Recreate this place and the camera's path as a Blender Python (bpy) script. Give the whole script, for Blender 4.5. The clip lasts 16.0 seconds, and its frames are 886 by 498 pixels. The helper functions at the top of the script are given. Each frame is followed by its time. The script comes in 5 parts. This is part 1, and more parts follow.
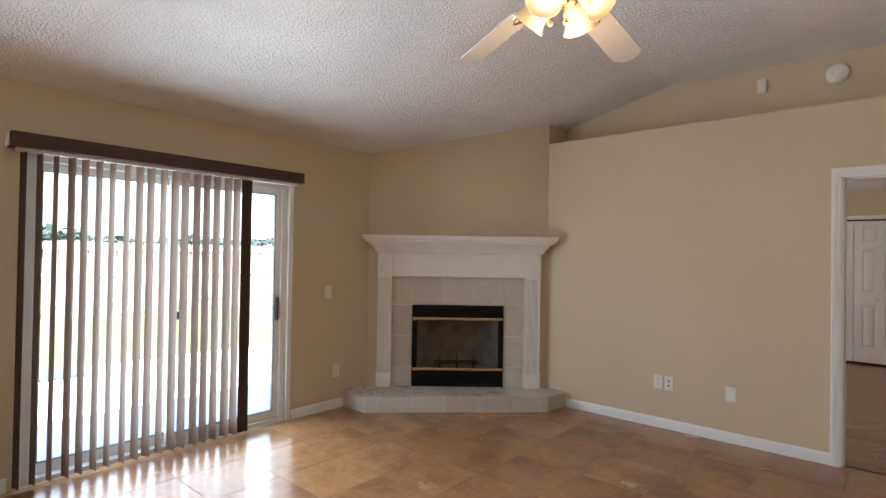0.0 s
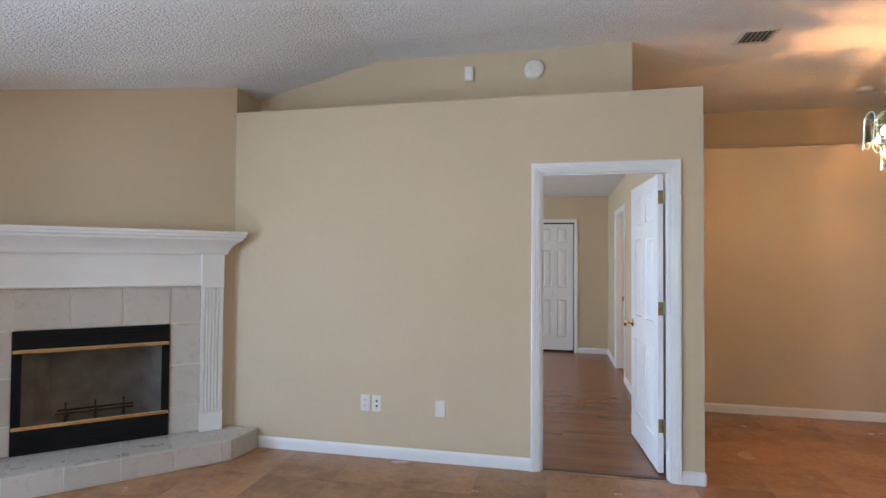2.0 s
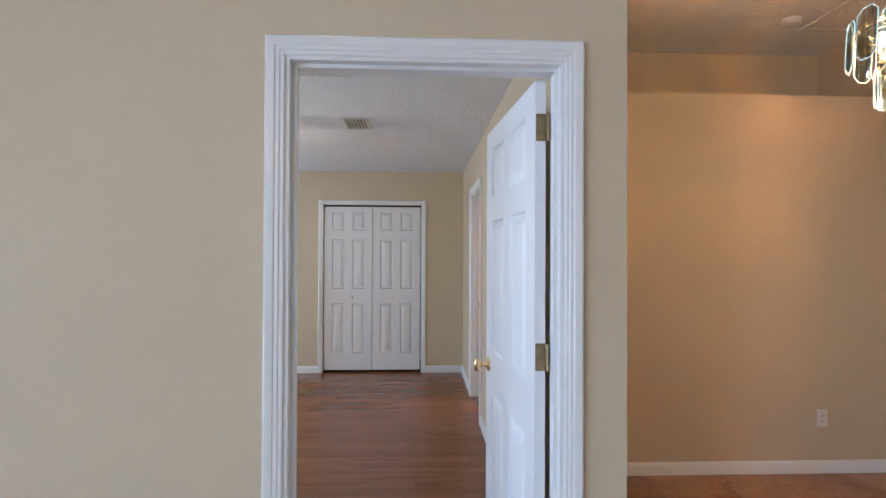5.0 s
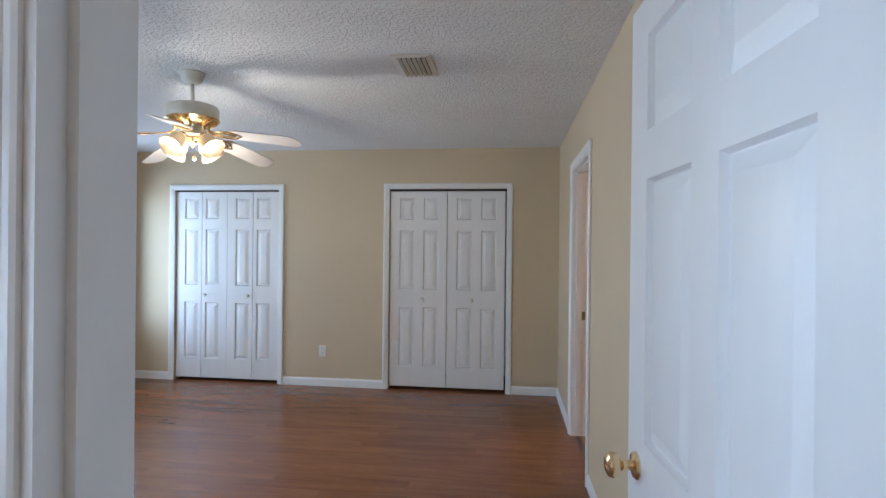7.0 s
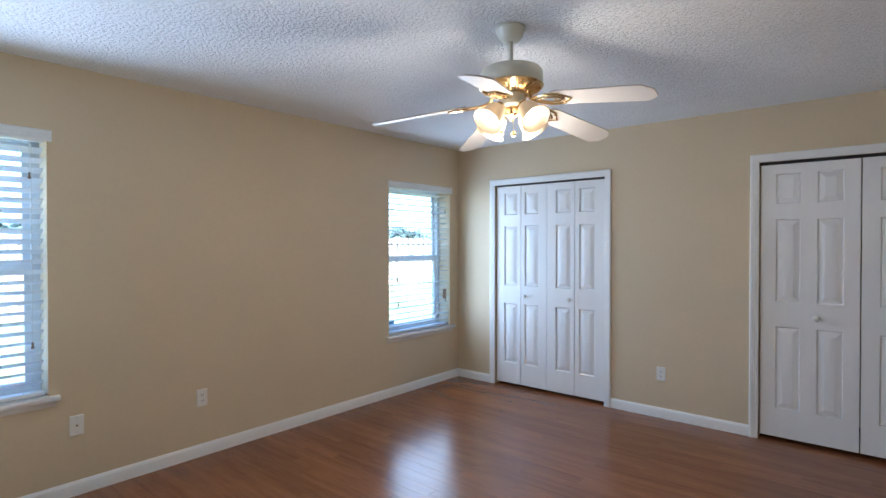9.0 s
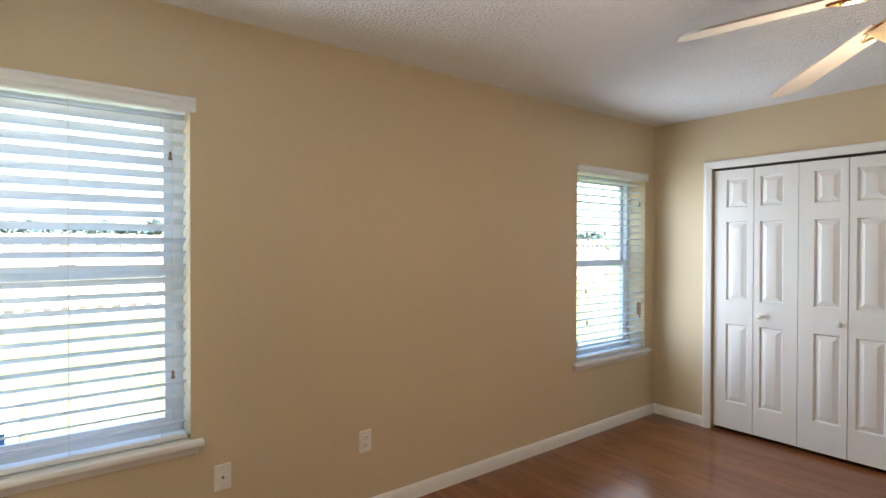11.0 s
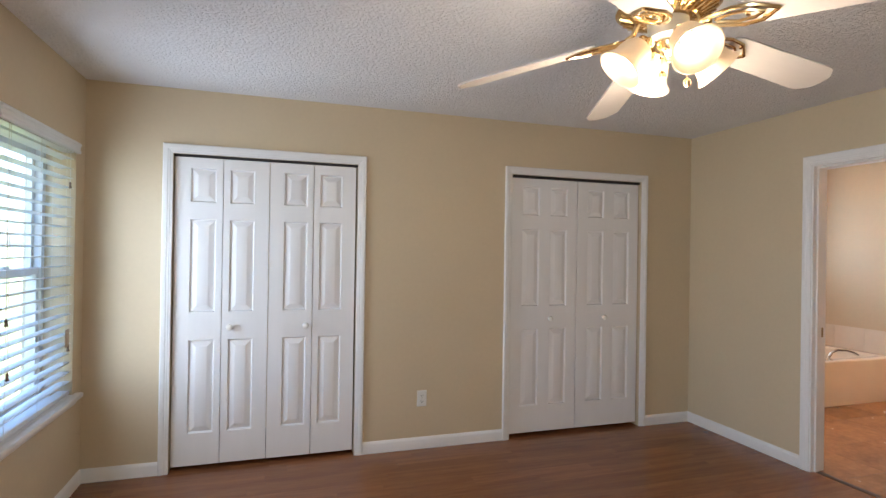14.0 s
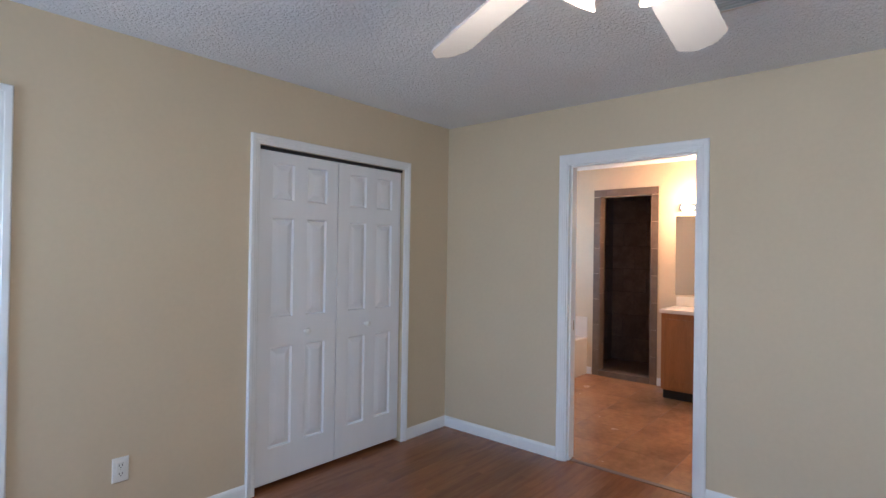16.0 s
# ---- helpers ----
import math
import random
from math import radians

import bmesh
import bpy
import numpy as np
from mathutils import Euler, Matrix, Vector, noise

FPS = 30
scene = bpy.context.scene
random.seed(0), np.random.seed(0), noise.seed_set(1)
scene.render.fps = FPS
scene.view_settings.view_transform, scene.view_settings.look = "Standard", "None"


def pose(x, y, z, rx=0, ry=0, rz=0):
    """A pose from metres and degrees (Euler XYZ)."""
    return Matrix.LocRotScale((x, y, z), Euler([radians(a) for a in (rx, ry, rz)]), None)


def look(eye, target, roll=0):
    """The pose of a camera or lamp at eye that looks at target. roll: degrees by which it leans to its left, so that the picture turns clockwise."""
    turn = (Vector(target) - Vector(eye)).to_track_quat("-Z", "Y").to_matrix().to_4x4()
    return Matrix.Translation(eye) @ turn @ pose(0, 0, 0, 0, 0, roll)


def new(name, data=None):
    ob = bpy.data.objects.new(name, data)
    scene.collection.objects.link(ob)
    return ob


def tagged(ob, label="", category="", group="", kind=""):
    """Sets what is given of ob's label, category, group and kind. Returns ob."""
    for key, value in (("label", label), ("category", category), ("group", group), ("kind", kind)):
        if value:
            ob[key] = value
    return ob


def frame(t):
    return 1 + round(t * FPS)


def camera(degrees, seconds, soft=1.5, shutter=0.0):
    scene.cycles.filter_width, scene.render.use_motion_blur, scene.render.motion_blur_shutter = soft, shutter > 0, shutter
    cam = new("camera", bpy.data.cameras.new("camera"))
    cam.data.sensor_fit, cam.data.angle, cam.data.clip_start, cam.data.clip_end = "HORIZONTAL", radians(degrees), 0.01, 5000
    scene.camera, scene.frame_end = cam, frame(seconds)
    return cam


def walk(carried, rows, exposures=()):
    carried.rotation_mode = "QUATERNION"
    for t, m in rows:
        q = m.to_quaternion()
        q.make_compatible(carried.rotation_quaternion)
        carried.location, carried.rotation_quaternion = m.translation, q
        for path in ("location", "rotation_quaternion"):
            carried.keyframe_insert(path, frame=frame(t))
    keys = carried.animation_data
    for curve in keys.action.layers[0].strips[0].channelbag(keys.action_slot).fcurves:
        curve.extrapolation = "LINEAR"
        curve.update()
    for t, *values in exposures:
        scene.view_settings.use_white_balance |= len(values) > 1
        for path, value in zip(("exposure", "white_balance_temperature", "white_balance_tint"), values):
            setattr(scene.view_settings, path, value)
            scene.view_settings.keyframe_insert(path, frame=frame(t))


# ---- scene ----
cam = camera(80.5, 16.0)
PATH = [
    (0, (0.242, -0.218, 1.431), (-1.073, 1.289, 1.457), 0.9),
    (0.5, (0.144, -0.031, 1.409), (-0.972, 1.628, 1.443), 0.9),
    (1, (0.064, 0.159, 1.416), (-0.836, 1.945, 1.45), 0.7),
    (1.5, (0.014, 0.442, 1.442), (-0.648, 2.329, 1.481), 0.6),
    (2, (0.025, 0.75, 1.42), (-0.387, 2.707, 1.465), 0.4),
    (2.5, (0.061, 1.071, 1.438), (-0.129, 3.061, 1.479), 0.2),
    (3, (0.06, 1.433, 1.418), (0.01, 3.432, 1.447), 0.1),
    (3.5, (0.075, 1.784, 1.4), (0.121, 3.783, 1.426), -0.1),
    (3.7, (0.102, 1.927, 1.388), (0.18, 3.925, 1.414), -0.1),
    (5.8, (0.432, 3.291, 1.471), (0.506, 5.290, 1.471), 0.6),
    (6, (0.436, 3.407, 1.467), (0.480, 5.406, 1.462), 0.6),
    (6.5, (0.398, 3.710, 1.442), (0.327, 5.708, 1.445), 0.7),
    (7, (0.356, 3.974, 1.435), (0.112, 5.959, 1.433), 0.6),
    (7.5, (0.251, 4.265, 1.424), (-0.195, 6.215, 1.419), 0.5),
    (8, (0.146, 4.459, 1.422), (-0.556, 6.332, 1.415), 0.4),
    (8.5, (0.007, 4.608, 1.435), (-0.989, 6.342, 1.42), 0.3),
    (9, (-0.142, 4.743, 1.443), (-1.428, 6.275, 1.42), 0.0),
    (9.5, (-0.304, 4.803, 1.459), (-1.824, 6.102, 1.426), 0.1),
    (9.7, (-0.391, 4.816, 1.453), (-1.982, 6.028, 1.42), -0.1),
    (10.20, (-0.661, 4.884, 1.450), (-2.345, 5.963, 1.421), 0.1),
    (10.75, (-1.043, 4.986, 1.444), (-2.688, 6.124, 1.421), 0.1),
    (11.30, (-1.425, 5.096, 1.438), (-2.900, 6.447, 1.420), 0.1),
    (11.8, (-1.696, 5.186, 1.435), (-2.894, 6.788, 1.419), 0.1),
    (12, (-1.747, 5.214, 1.418), (-2.809, 6.909, 1.411), 0.3),
    (12.5, (-1.947, 5.296, 1.454), (-2.602, 7.185, 1.428), 0.2),
    (13, (-2.168, 5.34, 1.458), (-2.371, 7.33, 1.444), 0.7),
    (13.5, (-2.397, 5.399, 1.462), (-2.166, 7.385, 1.448), 0.7),
    (14, (-2.553, 5.527, 1.434), (-1.948, 7.433, 1.442), 0.9),
    (14.5, (-2.636, 5.751, 1.416), (-1.717, 7.527, 1.424), 1.0),
    (15, (-2.641, 5.971, 1.402), (-1.488, 7.605, 1.411), 1.0),
    (15.5, (-2.604, 6.194, 1.421), (-1.249, 7.665, 1.435), 1.0),
    (16, (-2.436, 6.41, 1.422), (-0.92, 7.715, 1.435), 0.9),
]
walk(cam, [(t, look(eye, target, roll)) for t, eye, target, roll in PATH],
     [(t, e - (1.75 if t < 5 else 2.0), k, g) for t, e, k, g in (
         (0.0, 5.12, 5850, 9), (0.5, 5.18, 5400, 8), (1.5, 5.65, 4900, 6), (2.5, 5.65, 4900, 7), (3.5, 5.65, 4750, 8), (6.0, 5.78, 4750, 6),
         (7.0, 5.6, 4700, 5), (8.0, 5.55, 4800, 7), (9.5, 5.55, 4650, 6), (12.0, 5.5, 6400, 9), (13.0, 5.55, 6150, 10), (14.0, 5.55, 5500, 10),
         (15.0, 5.55, 5750, 11), (16.0, 5.65, 4600, 8))])

# ---------------------------------------------------------------- light and sky
world = bpy.data.worlds.new("sky")
scene.world = world
world.use_nodes = True
wn = world.node_tree.nodes
sky = wn.new("ShaderNodeTexSky")
sky.sky_type = "NISHITA"
sky.sun_disc = False
sky.dust_density = 2.5
SUN_EL, SUN_AZ = 64.0, 95.0          # azimuth from +y towards +x
sky.sun_elevation, sky.sun_rotation = radians(SUN_EL), radians(SUN_AZ)
world.node_tree.links.new(sky.outputs[0], wn["Background"].inputs[0])
wn["Background"].inputs[1].default_value = 0.11
sun = new("sun", bpy.data.lights.new("sun", "SUN"))
sun.data.energy, sun.data.angle, sun.data.color = 4.0, radians(0.5), (1.0, 0.97, 0.93)
sx, sy = math.sin(radians(SUN_AZ)), math.cos(radians(SUN_AZ))
sun.matrix_world = look((sx * 30, sy * 30, 30 * math.tan(radians(SUN_EL))), (0, 0, 0))


def lamp(name, where, watts, colour, size):
    ob = new(name, bpy.data.lights.new(name, "POINT"))
    ob.data.energy, ob.data.color, ob.data.shadow_soft_size = watts, colour, size
    ob.location = where
    return ob


def window_light(name, x, y0, y1, z0, z1, watts):
    """Daylight entering by an opening in the outer wall, facing the room."""
    ob = new(name, bpy.data.lights.new(name, "AREA"))
    ob.data.shape = "RECTANGLE"
    ob.data.size, ob.data.size_y = y1 - y0, z1 - z0
    ob.data.spread = radians(165)
    ob.data.energy, ob.data.color = watts, (0.94, 0.97, 1.0)
    c = ((y0 + y1) / 2, (z0 + z1) / 2)
    ob.matrix_world = look((x, *c), (x + 1, *c))
    return ob


def tub_window_light(watts):
    """Daylight by the small window over the bathtub, facing the room."""
    ob = new("tub_window_daylight", bpy.data.lights.new("tub_window_daylight", "AREA"))
    ob.data.shape = "SQUARE"
    ob.data.size, ob.data.energy, ob.data.color = 0.52, watts, (0.94, 0.97, 1.0)
    ob.matrix_world = look((2.6, 10.13, 1.6), (2.6, 9.13, 1.6))
    return ob


tub_window_light(1.0)


window_light("sliding_door_daylight", -3.99, 0.45, 2.34, -0.02, 2.04, 7.0)
window_light("sliding_door_daylight", -3.54, 0.55, 2.25, 0.10, 1.95, 2.2)
# fill lamp at an unseen opening, added to brighten the living room
window_light("side_window_daylight", -3.60, -1.92, -0.58, 0.75, 2.10, 5.0)
window_light("front_window_daylight", -3.63, 4.74, 5.51, 0.62, 1.98, 2.2)
window_light("corner_window_daylight", -3.63, 8.20, 8.98, 0.60, 1.95, 1.25)
lamp("bedroom_fan_light", (-1.47, 6.81, 1.84), 2.2, (1.0, 0.76, 0.50), 0.09)
lamp("living_fan_light", (-0.70, 1.52, 2.18), 1.2, (1.0, 0.70, 0.42), 0.09)
lamp("chandelier_light", (2.353, 4.930, 2.22), 3.3, (1.0, 0.37, 0.085), 0.014)
lamp("vanity_light", (3.28, 7.98, 1.93), 4.0, (1.0, 0.46, 0.17), 0.06)


# ---------------------------------------------------------------- materials
def mat(name, colour, rough=0.5, metal=0.0, spots=0.0, scale=3.0, grain=0.0, grain_scale=60.0, bump=0.0, bump_scale=200.0,
        second=None, per_object=0.0, gloss_var=0.0, coat=0.0, stretch=(1, 1, 1), distance=0.002):
    """A painted, stained or metal surface: two scales of colour change, fine relief and uneven gloss."""
    m = bpy.data.materials.new(name)
    m.use_nodes = True
    n, l = m.node_tree.nodes, m.node_tree.links
    b = n["Principled BSDF"]
    b.inputs["Metallic"].default_value = metal
    b.inputs["Coat Weight"].default_value = coat
    co = n.new("ShaderNodeTexCoord")
    mp = n.new("ShaderNodeMapping")
    mp.inputs["Scale"].default_value = stretch
    l.new(co.outputs["Object"], mp.inputs[0])
    vec = mp.outputs[0]

    def nz(s, detail=4.0, rough_=0.55):
        t = n.new("ShaderNodeTexNoise")
        t.inputs["Scale"].default_value, t.inputs["Detail"].default_value, t.inputs["Roughness"].default_value = s, detail, rough_
        l.new(vec, t.inputs["Vector"])
        return t.outputs["Fac"]

    def mul(a, c, lo, hi):
        r = n.new("ShaderNodeMapRange")
        r.inputs["From Min"].default_value, r.inputs["From Max"].default_value = 0.28, 0.72
        r.inputs["To Min"].default_value, r.inputs["To Max"].default_value = lo, hi
        l.new(a, r.inputs["Value"])
        mx = n.new("ShaderNodeMix")
        mx.data_type, mx.blend_type = "RGBA", "MULTIPLY"
        mx.inputs["Factor"].default_value = 1.0
        l.new(c, mx.inputs["A"])
        l.new(r.outputs[0], mx.inputs["B"])
        return mx.outputs["Result"]

    rgb = n.new("ShaderNodeRGB")
    rgb.outputs[0].default_value = (*colour, 1)
    c = rgb.outputs[0]
    if second:
        mx = n.new("ShaderNodeMix")
        mx.data_type = "RGBA"
        rr = n.new("ShaderNodeMapRange")
        rr.inputs["From Min"].default_value, rr.inputs["From Max"].default_value = 0.38, 0.62
        l.new(nz(scale, 6.0, 0.62), rr.inputs["Value"])
        l.new(rr.outputs[0], mx.inputs["Factor"])
        l.new(c, mx.inputs["A"])
        mx.inputs["B"].default_value = (*second, 1)
        c = mx.outputs["Result"]
    if spots:
        c = mul(nz(scale), c, 1 - spots, 1 + spots * 0.6)
    if grain:
        c = mul(nz(grain_scale, 3.0), c, 1 - grain, 1 + grain * 0.6)
    if per_object:
        oi = n.new("ShaderNodeObjectInfo")
        r = n.new("ShaderNodeMapRange")
        r.inputs["To Min"].default_value, r.inputs["To Max"].default_value = 1 - per_object, 1 + per_object
        l.new(oi.outputs["Random"], r.inputs["Value"])
        mx = n.new("ShaderNodeMix")
        mx.data_type, mx.blend_type = "RGBA", "MULTIPLY"
        mx.inputs["Factor"].default_value = 1.0
        l.new(c, mx.inputs["A"])
        l.new(r.outputs[0], mx.inputs["B"])
        c = mx.outputs["Result"]
        add = n.new("ShaderNodeVectorMath")
        add.operation = "MULTIPLY_ADD"
        add.inputs[1].default_value = (37.0, 53.0, 0.0)
        cmb = n.new("ShaderNodeCombineXYZ")
        for k in range(3):
            l.new(oi.outputs["Random"], cmb.inputs[k])
        l.new(cmb.outputs[0], add.inputs[0])
        l.new(co.outputs["Object"], add.inputs[2])
        l.new(add.outputs[0], mp.inputs[0])
    l.new(c, b.inputs["Base Color"])
    if gloss_var:
        r = n.new("ShaderNodeMapRange")
        r.inputs["From Min"].default_value, r.inputs["From Max"].default_value = 0.3, 0.7
        r.inputs["To Min"].default_value, r.inputs["To Max"].default_value = rough - gloss_var, rough + gloss_var
        l.new(nz(scale * 2.3), r.inputs["Value"])
        l.new(r.outputs[0], b.inputs["Roughness"])
    else:
        b.inputs["Roughness"].default_value = rough
    if bump:
        bp = n.new("ShaderNodeBump")
        bp.inputs["Strength"].default_value, bp.inputs["Distance"].default_value = bump, distance
        l.new(nz(bump_scale, 2.0), bp.inputs["Height"])
        l.new(bp.outputs[0], b.inputs["Normal"])
    return m


def popcorn_mat(name, colour):
    """Sprayed ceiling texture: coarse splattered lumps on white paint."""
    m = mat(name, colour, 0.9, spots=0.05, scale=1.3)
    n, l = m.node_tree.nodes, m.node_tree.links
    b = n["Principled BSDF"]
    co = [x for x in n if x.bl_idname == "ShaderNodeTexCoord"][0]
    t = n.new("ShaderNodeTexNoise")
    t.inputs["Scale"].default_value, t.inputs["Detail"].default_value = 62.0, 3.0
    t.inputs["Roughness"].default_value = 0.6
    l.new(co.outputs["Object"], t.inputs["Vector"])
    r = n.new("ShaderNodeMapRange")
    r.interpolation_type = "SMOOTHSTEP"
    r.inputs["From Min"].default_value, r.inputs["From Max"].default_value = 0.42, 0.62
    l.new(t.outputs["Fac"], r.inputs["Value"])
    bp = n.new("ShaderNodeBump")
    bp.inputs["Strength"].default_value, bp.inputs["Distance"].default_value = 0.9, 0.006
    l.new(r.outputs[0], bp.inputs["Height"])
    l.new(bp.outputs[0], b.inputs["Normal"])
    return m


def glow(name, colour, strength, rough=0.4, base=(0.9, 0.85, 0.75)):
    m = mat(name, base, rough, spots=0.03)
    b = m.node_tree.nodes["Principled BSDF"]
    b.inputs["Emission Color"].default_value = (*colour, 1)
    b.inputs["Emission Strength"].default_value = strength
    return m


def pane_mat(name, tint=(1, 1, 1), gloss=0.06, rough=0.0):
    """Thin clear glass: mostly see-through with a small constant mirror share."""
    m = bpy.data.materials.new(name)
    m.use_nodes = True
    n, l = m.node_tree.nodes, m.node_tree.links
    n.remove(n["Principled BSDF"])
    tr, gl, mx = n.new("ShaderNodeBsdfTransparent"), n.new("ShaderNodeBsdfGlossy"), n.new("ShaderNodeMixShader")
    tr.inputs[0].default_value = (*tint, 1)
    gl.inputs["Roughness"].default_value = rough
    mx.inputs[0].default_value = gloss
    l.new(tr.outputs[0], mx.inputs[1])
    l.new(gl.outputs[0], mx.inputs[2])
    l.new(mx.outputs[0], n["Material Output"].inputs[0])
    return m


def translucent(m, colour, share):
    """Lets part of the light through a thin sheet."""
    n, l = m.node_tree.nodes, m.node_tree.links
    t, mx = n.new("ShaderNodeBsdfTranslucent"), n.new("ShaderNodeMixShader")
    t.inputs[0].default_value = (*colour, 1)
    mx.inputs[0].default_value = share
    l.new(n["Principled BSDF"].outputs[0], mx.inputs[1])
    l.new(t.outputs[0], mx.inputs[2])
    l.new(mx.outputs[0], n["Material Output"].inputs[0])
    return m


M_WALL = mat("beige_wall_paint", (0.61, 0.51, 0.345), 0.62, spots=0.035, scale=1.4, grain=0.02, grain_scale=35, bump=0.25, bump_scale=190, distance=0.0015)
M_CEIL = popcorn_mat("sprayed_white_ceiling", (0.90, 0.90, 0.90))
M_TRIM = mat("white_semigloss_trim", (0.80, 0.80, 0.79), 0.32, spots=0.025, scale=5, bump=0.06, bump_scale=120)
M_DOOR = mat("white_door_paint", (0.80, 0.80, 0.80), 0.36, spots=0.025, scale=4, bump=0.12, bump_scale=160, stretch=(3, 3, 0.4))
M_TILE = mat("tan_stone_look_floor_tile", (0.50, 0.265, 0.118), 0.22, second=(0.23, 0.118, 0.055), scale=1.7, spots=0.34, grain=0.14, grain_scale=22,
             per_object=0.14, gloss_var=0.06)
M_GROUT = mat("brown_grout", (0.22, 0.14, 0.09), 0.85, spots=0.1, scale=9)
M_PLANK = mat("red_brown_laminate", (0.27, 0.105, 0.038), 0.24, second=(0.165, 0.062, 0.024), scale=5, spots=0.18, grain=0.10, grain_scale=38,
              per_object=0.12, gloss_var=0.03, stretch=(0.30, 3.2, 1))
M_DARKGAP = mat("dark_gap", (0.02, 0.018, 0.016), 0.8)
M_WHITEALU = mat("white_aluminium", (0.74, 0.76, 0.76), 0.35, spots=0.03, scale=6)
M_GLASS = pane_mat("window_glass", (0.97, 0.99, 0.98), 0.05)
M_BRASS = mat("polished_brass", (0.80, 0.62, 0.34), 0.2, 1.0, spots=0.12, scale=14)
M_OLDBRASS = mat("tarnished_brass", (0.32, 0.25, 0.13), 0.34, 1.0, spots=0.25, scale=40)
M_PLASTIC = mat("white_plastic", (0.78, 0.77, 0.72), 0.35, spots=0.02, scale=9)
M_SLOT = mat("dark_slot", (0.03, 0.03, 0.03), 0.6)


# ---------------------------------------------------------------- mesh helpers
def finish(bm, name, material, smooth=35):
    me = bpy.data.meshes.new(name)
    bmesh.ops.recalc_face_normals(bm, faces=bm.faces)
    bm.to_mesh(me)
    bm.free()
    if smooth:
        me.shade_smooth()
        me.set_sharp_from_angle(angle=radians(smooth))
    me.materials.append(material)
    return me


def part(name, bm, material, parent=None, label="", smooth=35):
    ob = new(name, finish(bm, name, material, smooth))
    if parent is not None:
        ob.parent = parent
    if label:
        ob["label"] = label
    return ob


def thing(name, m=None, label="", category="", group="", kind=""):
    ob = new(name)
    ob.empty_display_size = 0.1
    if m is not None:
        ob.matrix_world = m
    return tagged(ob, label, category, group, kind)


def box(bm, lo, hi, bevel=0.0, m=None, segs=1):
    made = bmesh.ops.create_cube(bm, size=1.0)["verts"]
    for v in made:
        v.co = Vector([lo[k] + (v.co[k] + 0.5) * (hi[k] - lo[k]) for k in range(3)])
    if bevel:
        edges = list({e for v in made for e in v.link_edges})
        made = list({v for f in bmesh.ops.bevel(bm, geom=edges, offset=bevel, segments=segs, affect="EDGES", profile=0.5)["faces"] for v in f.verts} | {v for v in made if v.is_valid})
    if m is not None:
        bmesh.ops.transform(bm, matrix=m, verts=made)
    return bm


def boxed(lo, hi, bevel=0.0, m=None, segs=1):
    return box(bmesh.new(), lo, hi, bevel, m, segs)


def solid_cells(xs, ys, zs, solid):
    """One watertight mesh out of a grid of cells, with faces only where solid meets empty."""
    bm, verts = bmesh.new(), {}

    def v(i, j, k):
        if (i, j, k) not in verts:
            verts[i, j, k] = bm.verts.new((xs[i], ys[j], zs[k]))
        return verts[i, j, k]

    nx, ny, nz_ = len(xs) - 1, len(ys) - 1, len(zs) - 1
    full = {(i, j, k) for i in range(nx) for j in range(ny) for k in range(nz_)
            if solid((xs[i] + xs[i + 1]) / 2, (ys[j] + ys[j + 1]) / 2, (zs[k] + zs[k + 1]) / 2)}
    sides = [((-1, 0, 0), [(0, 0, 0), (0, 0, 1), (0, 1, 1), (0, 1, 0)]), ((1, 0, 0), [(1, 0, 0), (1, 1, 0), (1, 1, 1), (1, 0, 1)]),
             ((0, -1, 0), [(0, 0, 0), (1, 0, 0), (1, 0, 1), (0, 0, 1)]), ((0, 1, 0), [(0, 1, 0), (0, 1, 1), (1, 1, 1), (1, 1, 0)]),
             ((0, 0, -1), [(0, 0, 0), (0, 1, 0), (1, 1, 0), (1, 0, 0)]), ((0, 0, 1), [(0, 0, 1), (1, 0, 1), (1, 1, 1), (0, 1, 1)])]
    for i, j, k in full:
        for (a, b, c), quad in sides:
            if (i + a, j + b, k + c) not in full:
                bm.faces.new([v(i + p, j + q, k + r) for p, q, r in quad])
    return bm


def wall(name, x0, x1, y0, y1, z0, z1, holes=(), label="beige painted plaster wall", material=None):
    """A straight wall with openings; a hole is (a0, a1, z0, z1) along its longer side."""
    along_x = (x1 - x0) > (y1 - y0)
    cuts = sorted({v for h in holes for v in h[:2]})
    zs = sorted({z0, z1} | {v for h in holes for v in h[2:] if z0 < v < z1})
    xs = sorted({x0, x1} | set(cuts)) if along_x else [x0, x1]
    ys = [y0, y1] if along_x else sorted({y0, y1} | set(cuts))

    def solid(x, y, z):
        a = x if along_x else y
        return not any(h[0] < a < h[1] and h[2] < z < h[3] for h in holes)

    return tagged(part(name, solid_cells(xs, ys, zs, solid), material or M_WALL, smooth=0), label, "wall", kind="structure")


def prism(bm, profile, p0, p1, out):
    """A profile of (out, up) pairs drawn straight from p0 to p1."""
    rings = []
    for p in (p0, p1):
        rings.append([bm.verts.new((p[0] + out[0] * o, p[1] + out[1] * o, p[2] + z)) for o, z in profile])
    k = len(profile)
    for i in range(k):
        bm.faces.new((rings[0][i], rings[0][(i + 1) % k], rings[1][(i + 1) % k], rings[1][i]))
    bm.faces.new(rings[0])
    bm.faces.new(rings[1][::-1])
    return bm


BASE = [(0, 0), (0.013, 0), (0.013, 0.062), (0.011, 0.070), (0.006, 0.078), (0.004, 0.083), (0, 0.083)]


def baseboard(p0, p1, out):
    return tagged(part("baseboard", prism(bmesh.new(), BASE, (*p0, 0.0), (*p1, 0.0), out), M_TRIM, smooth=20),
                  "white painted wooden baseboard along the wall", "baseboard", kind="structure")


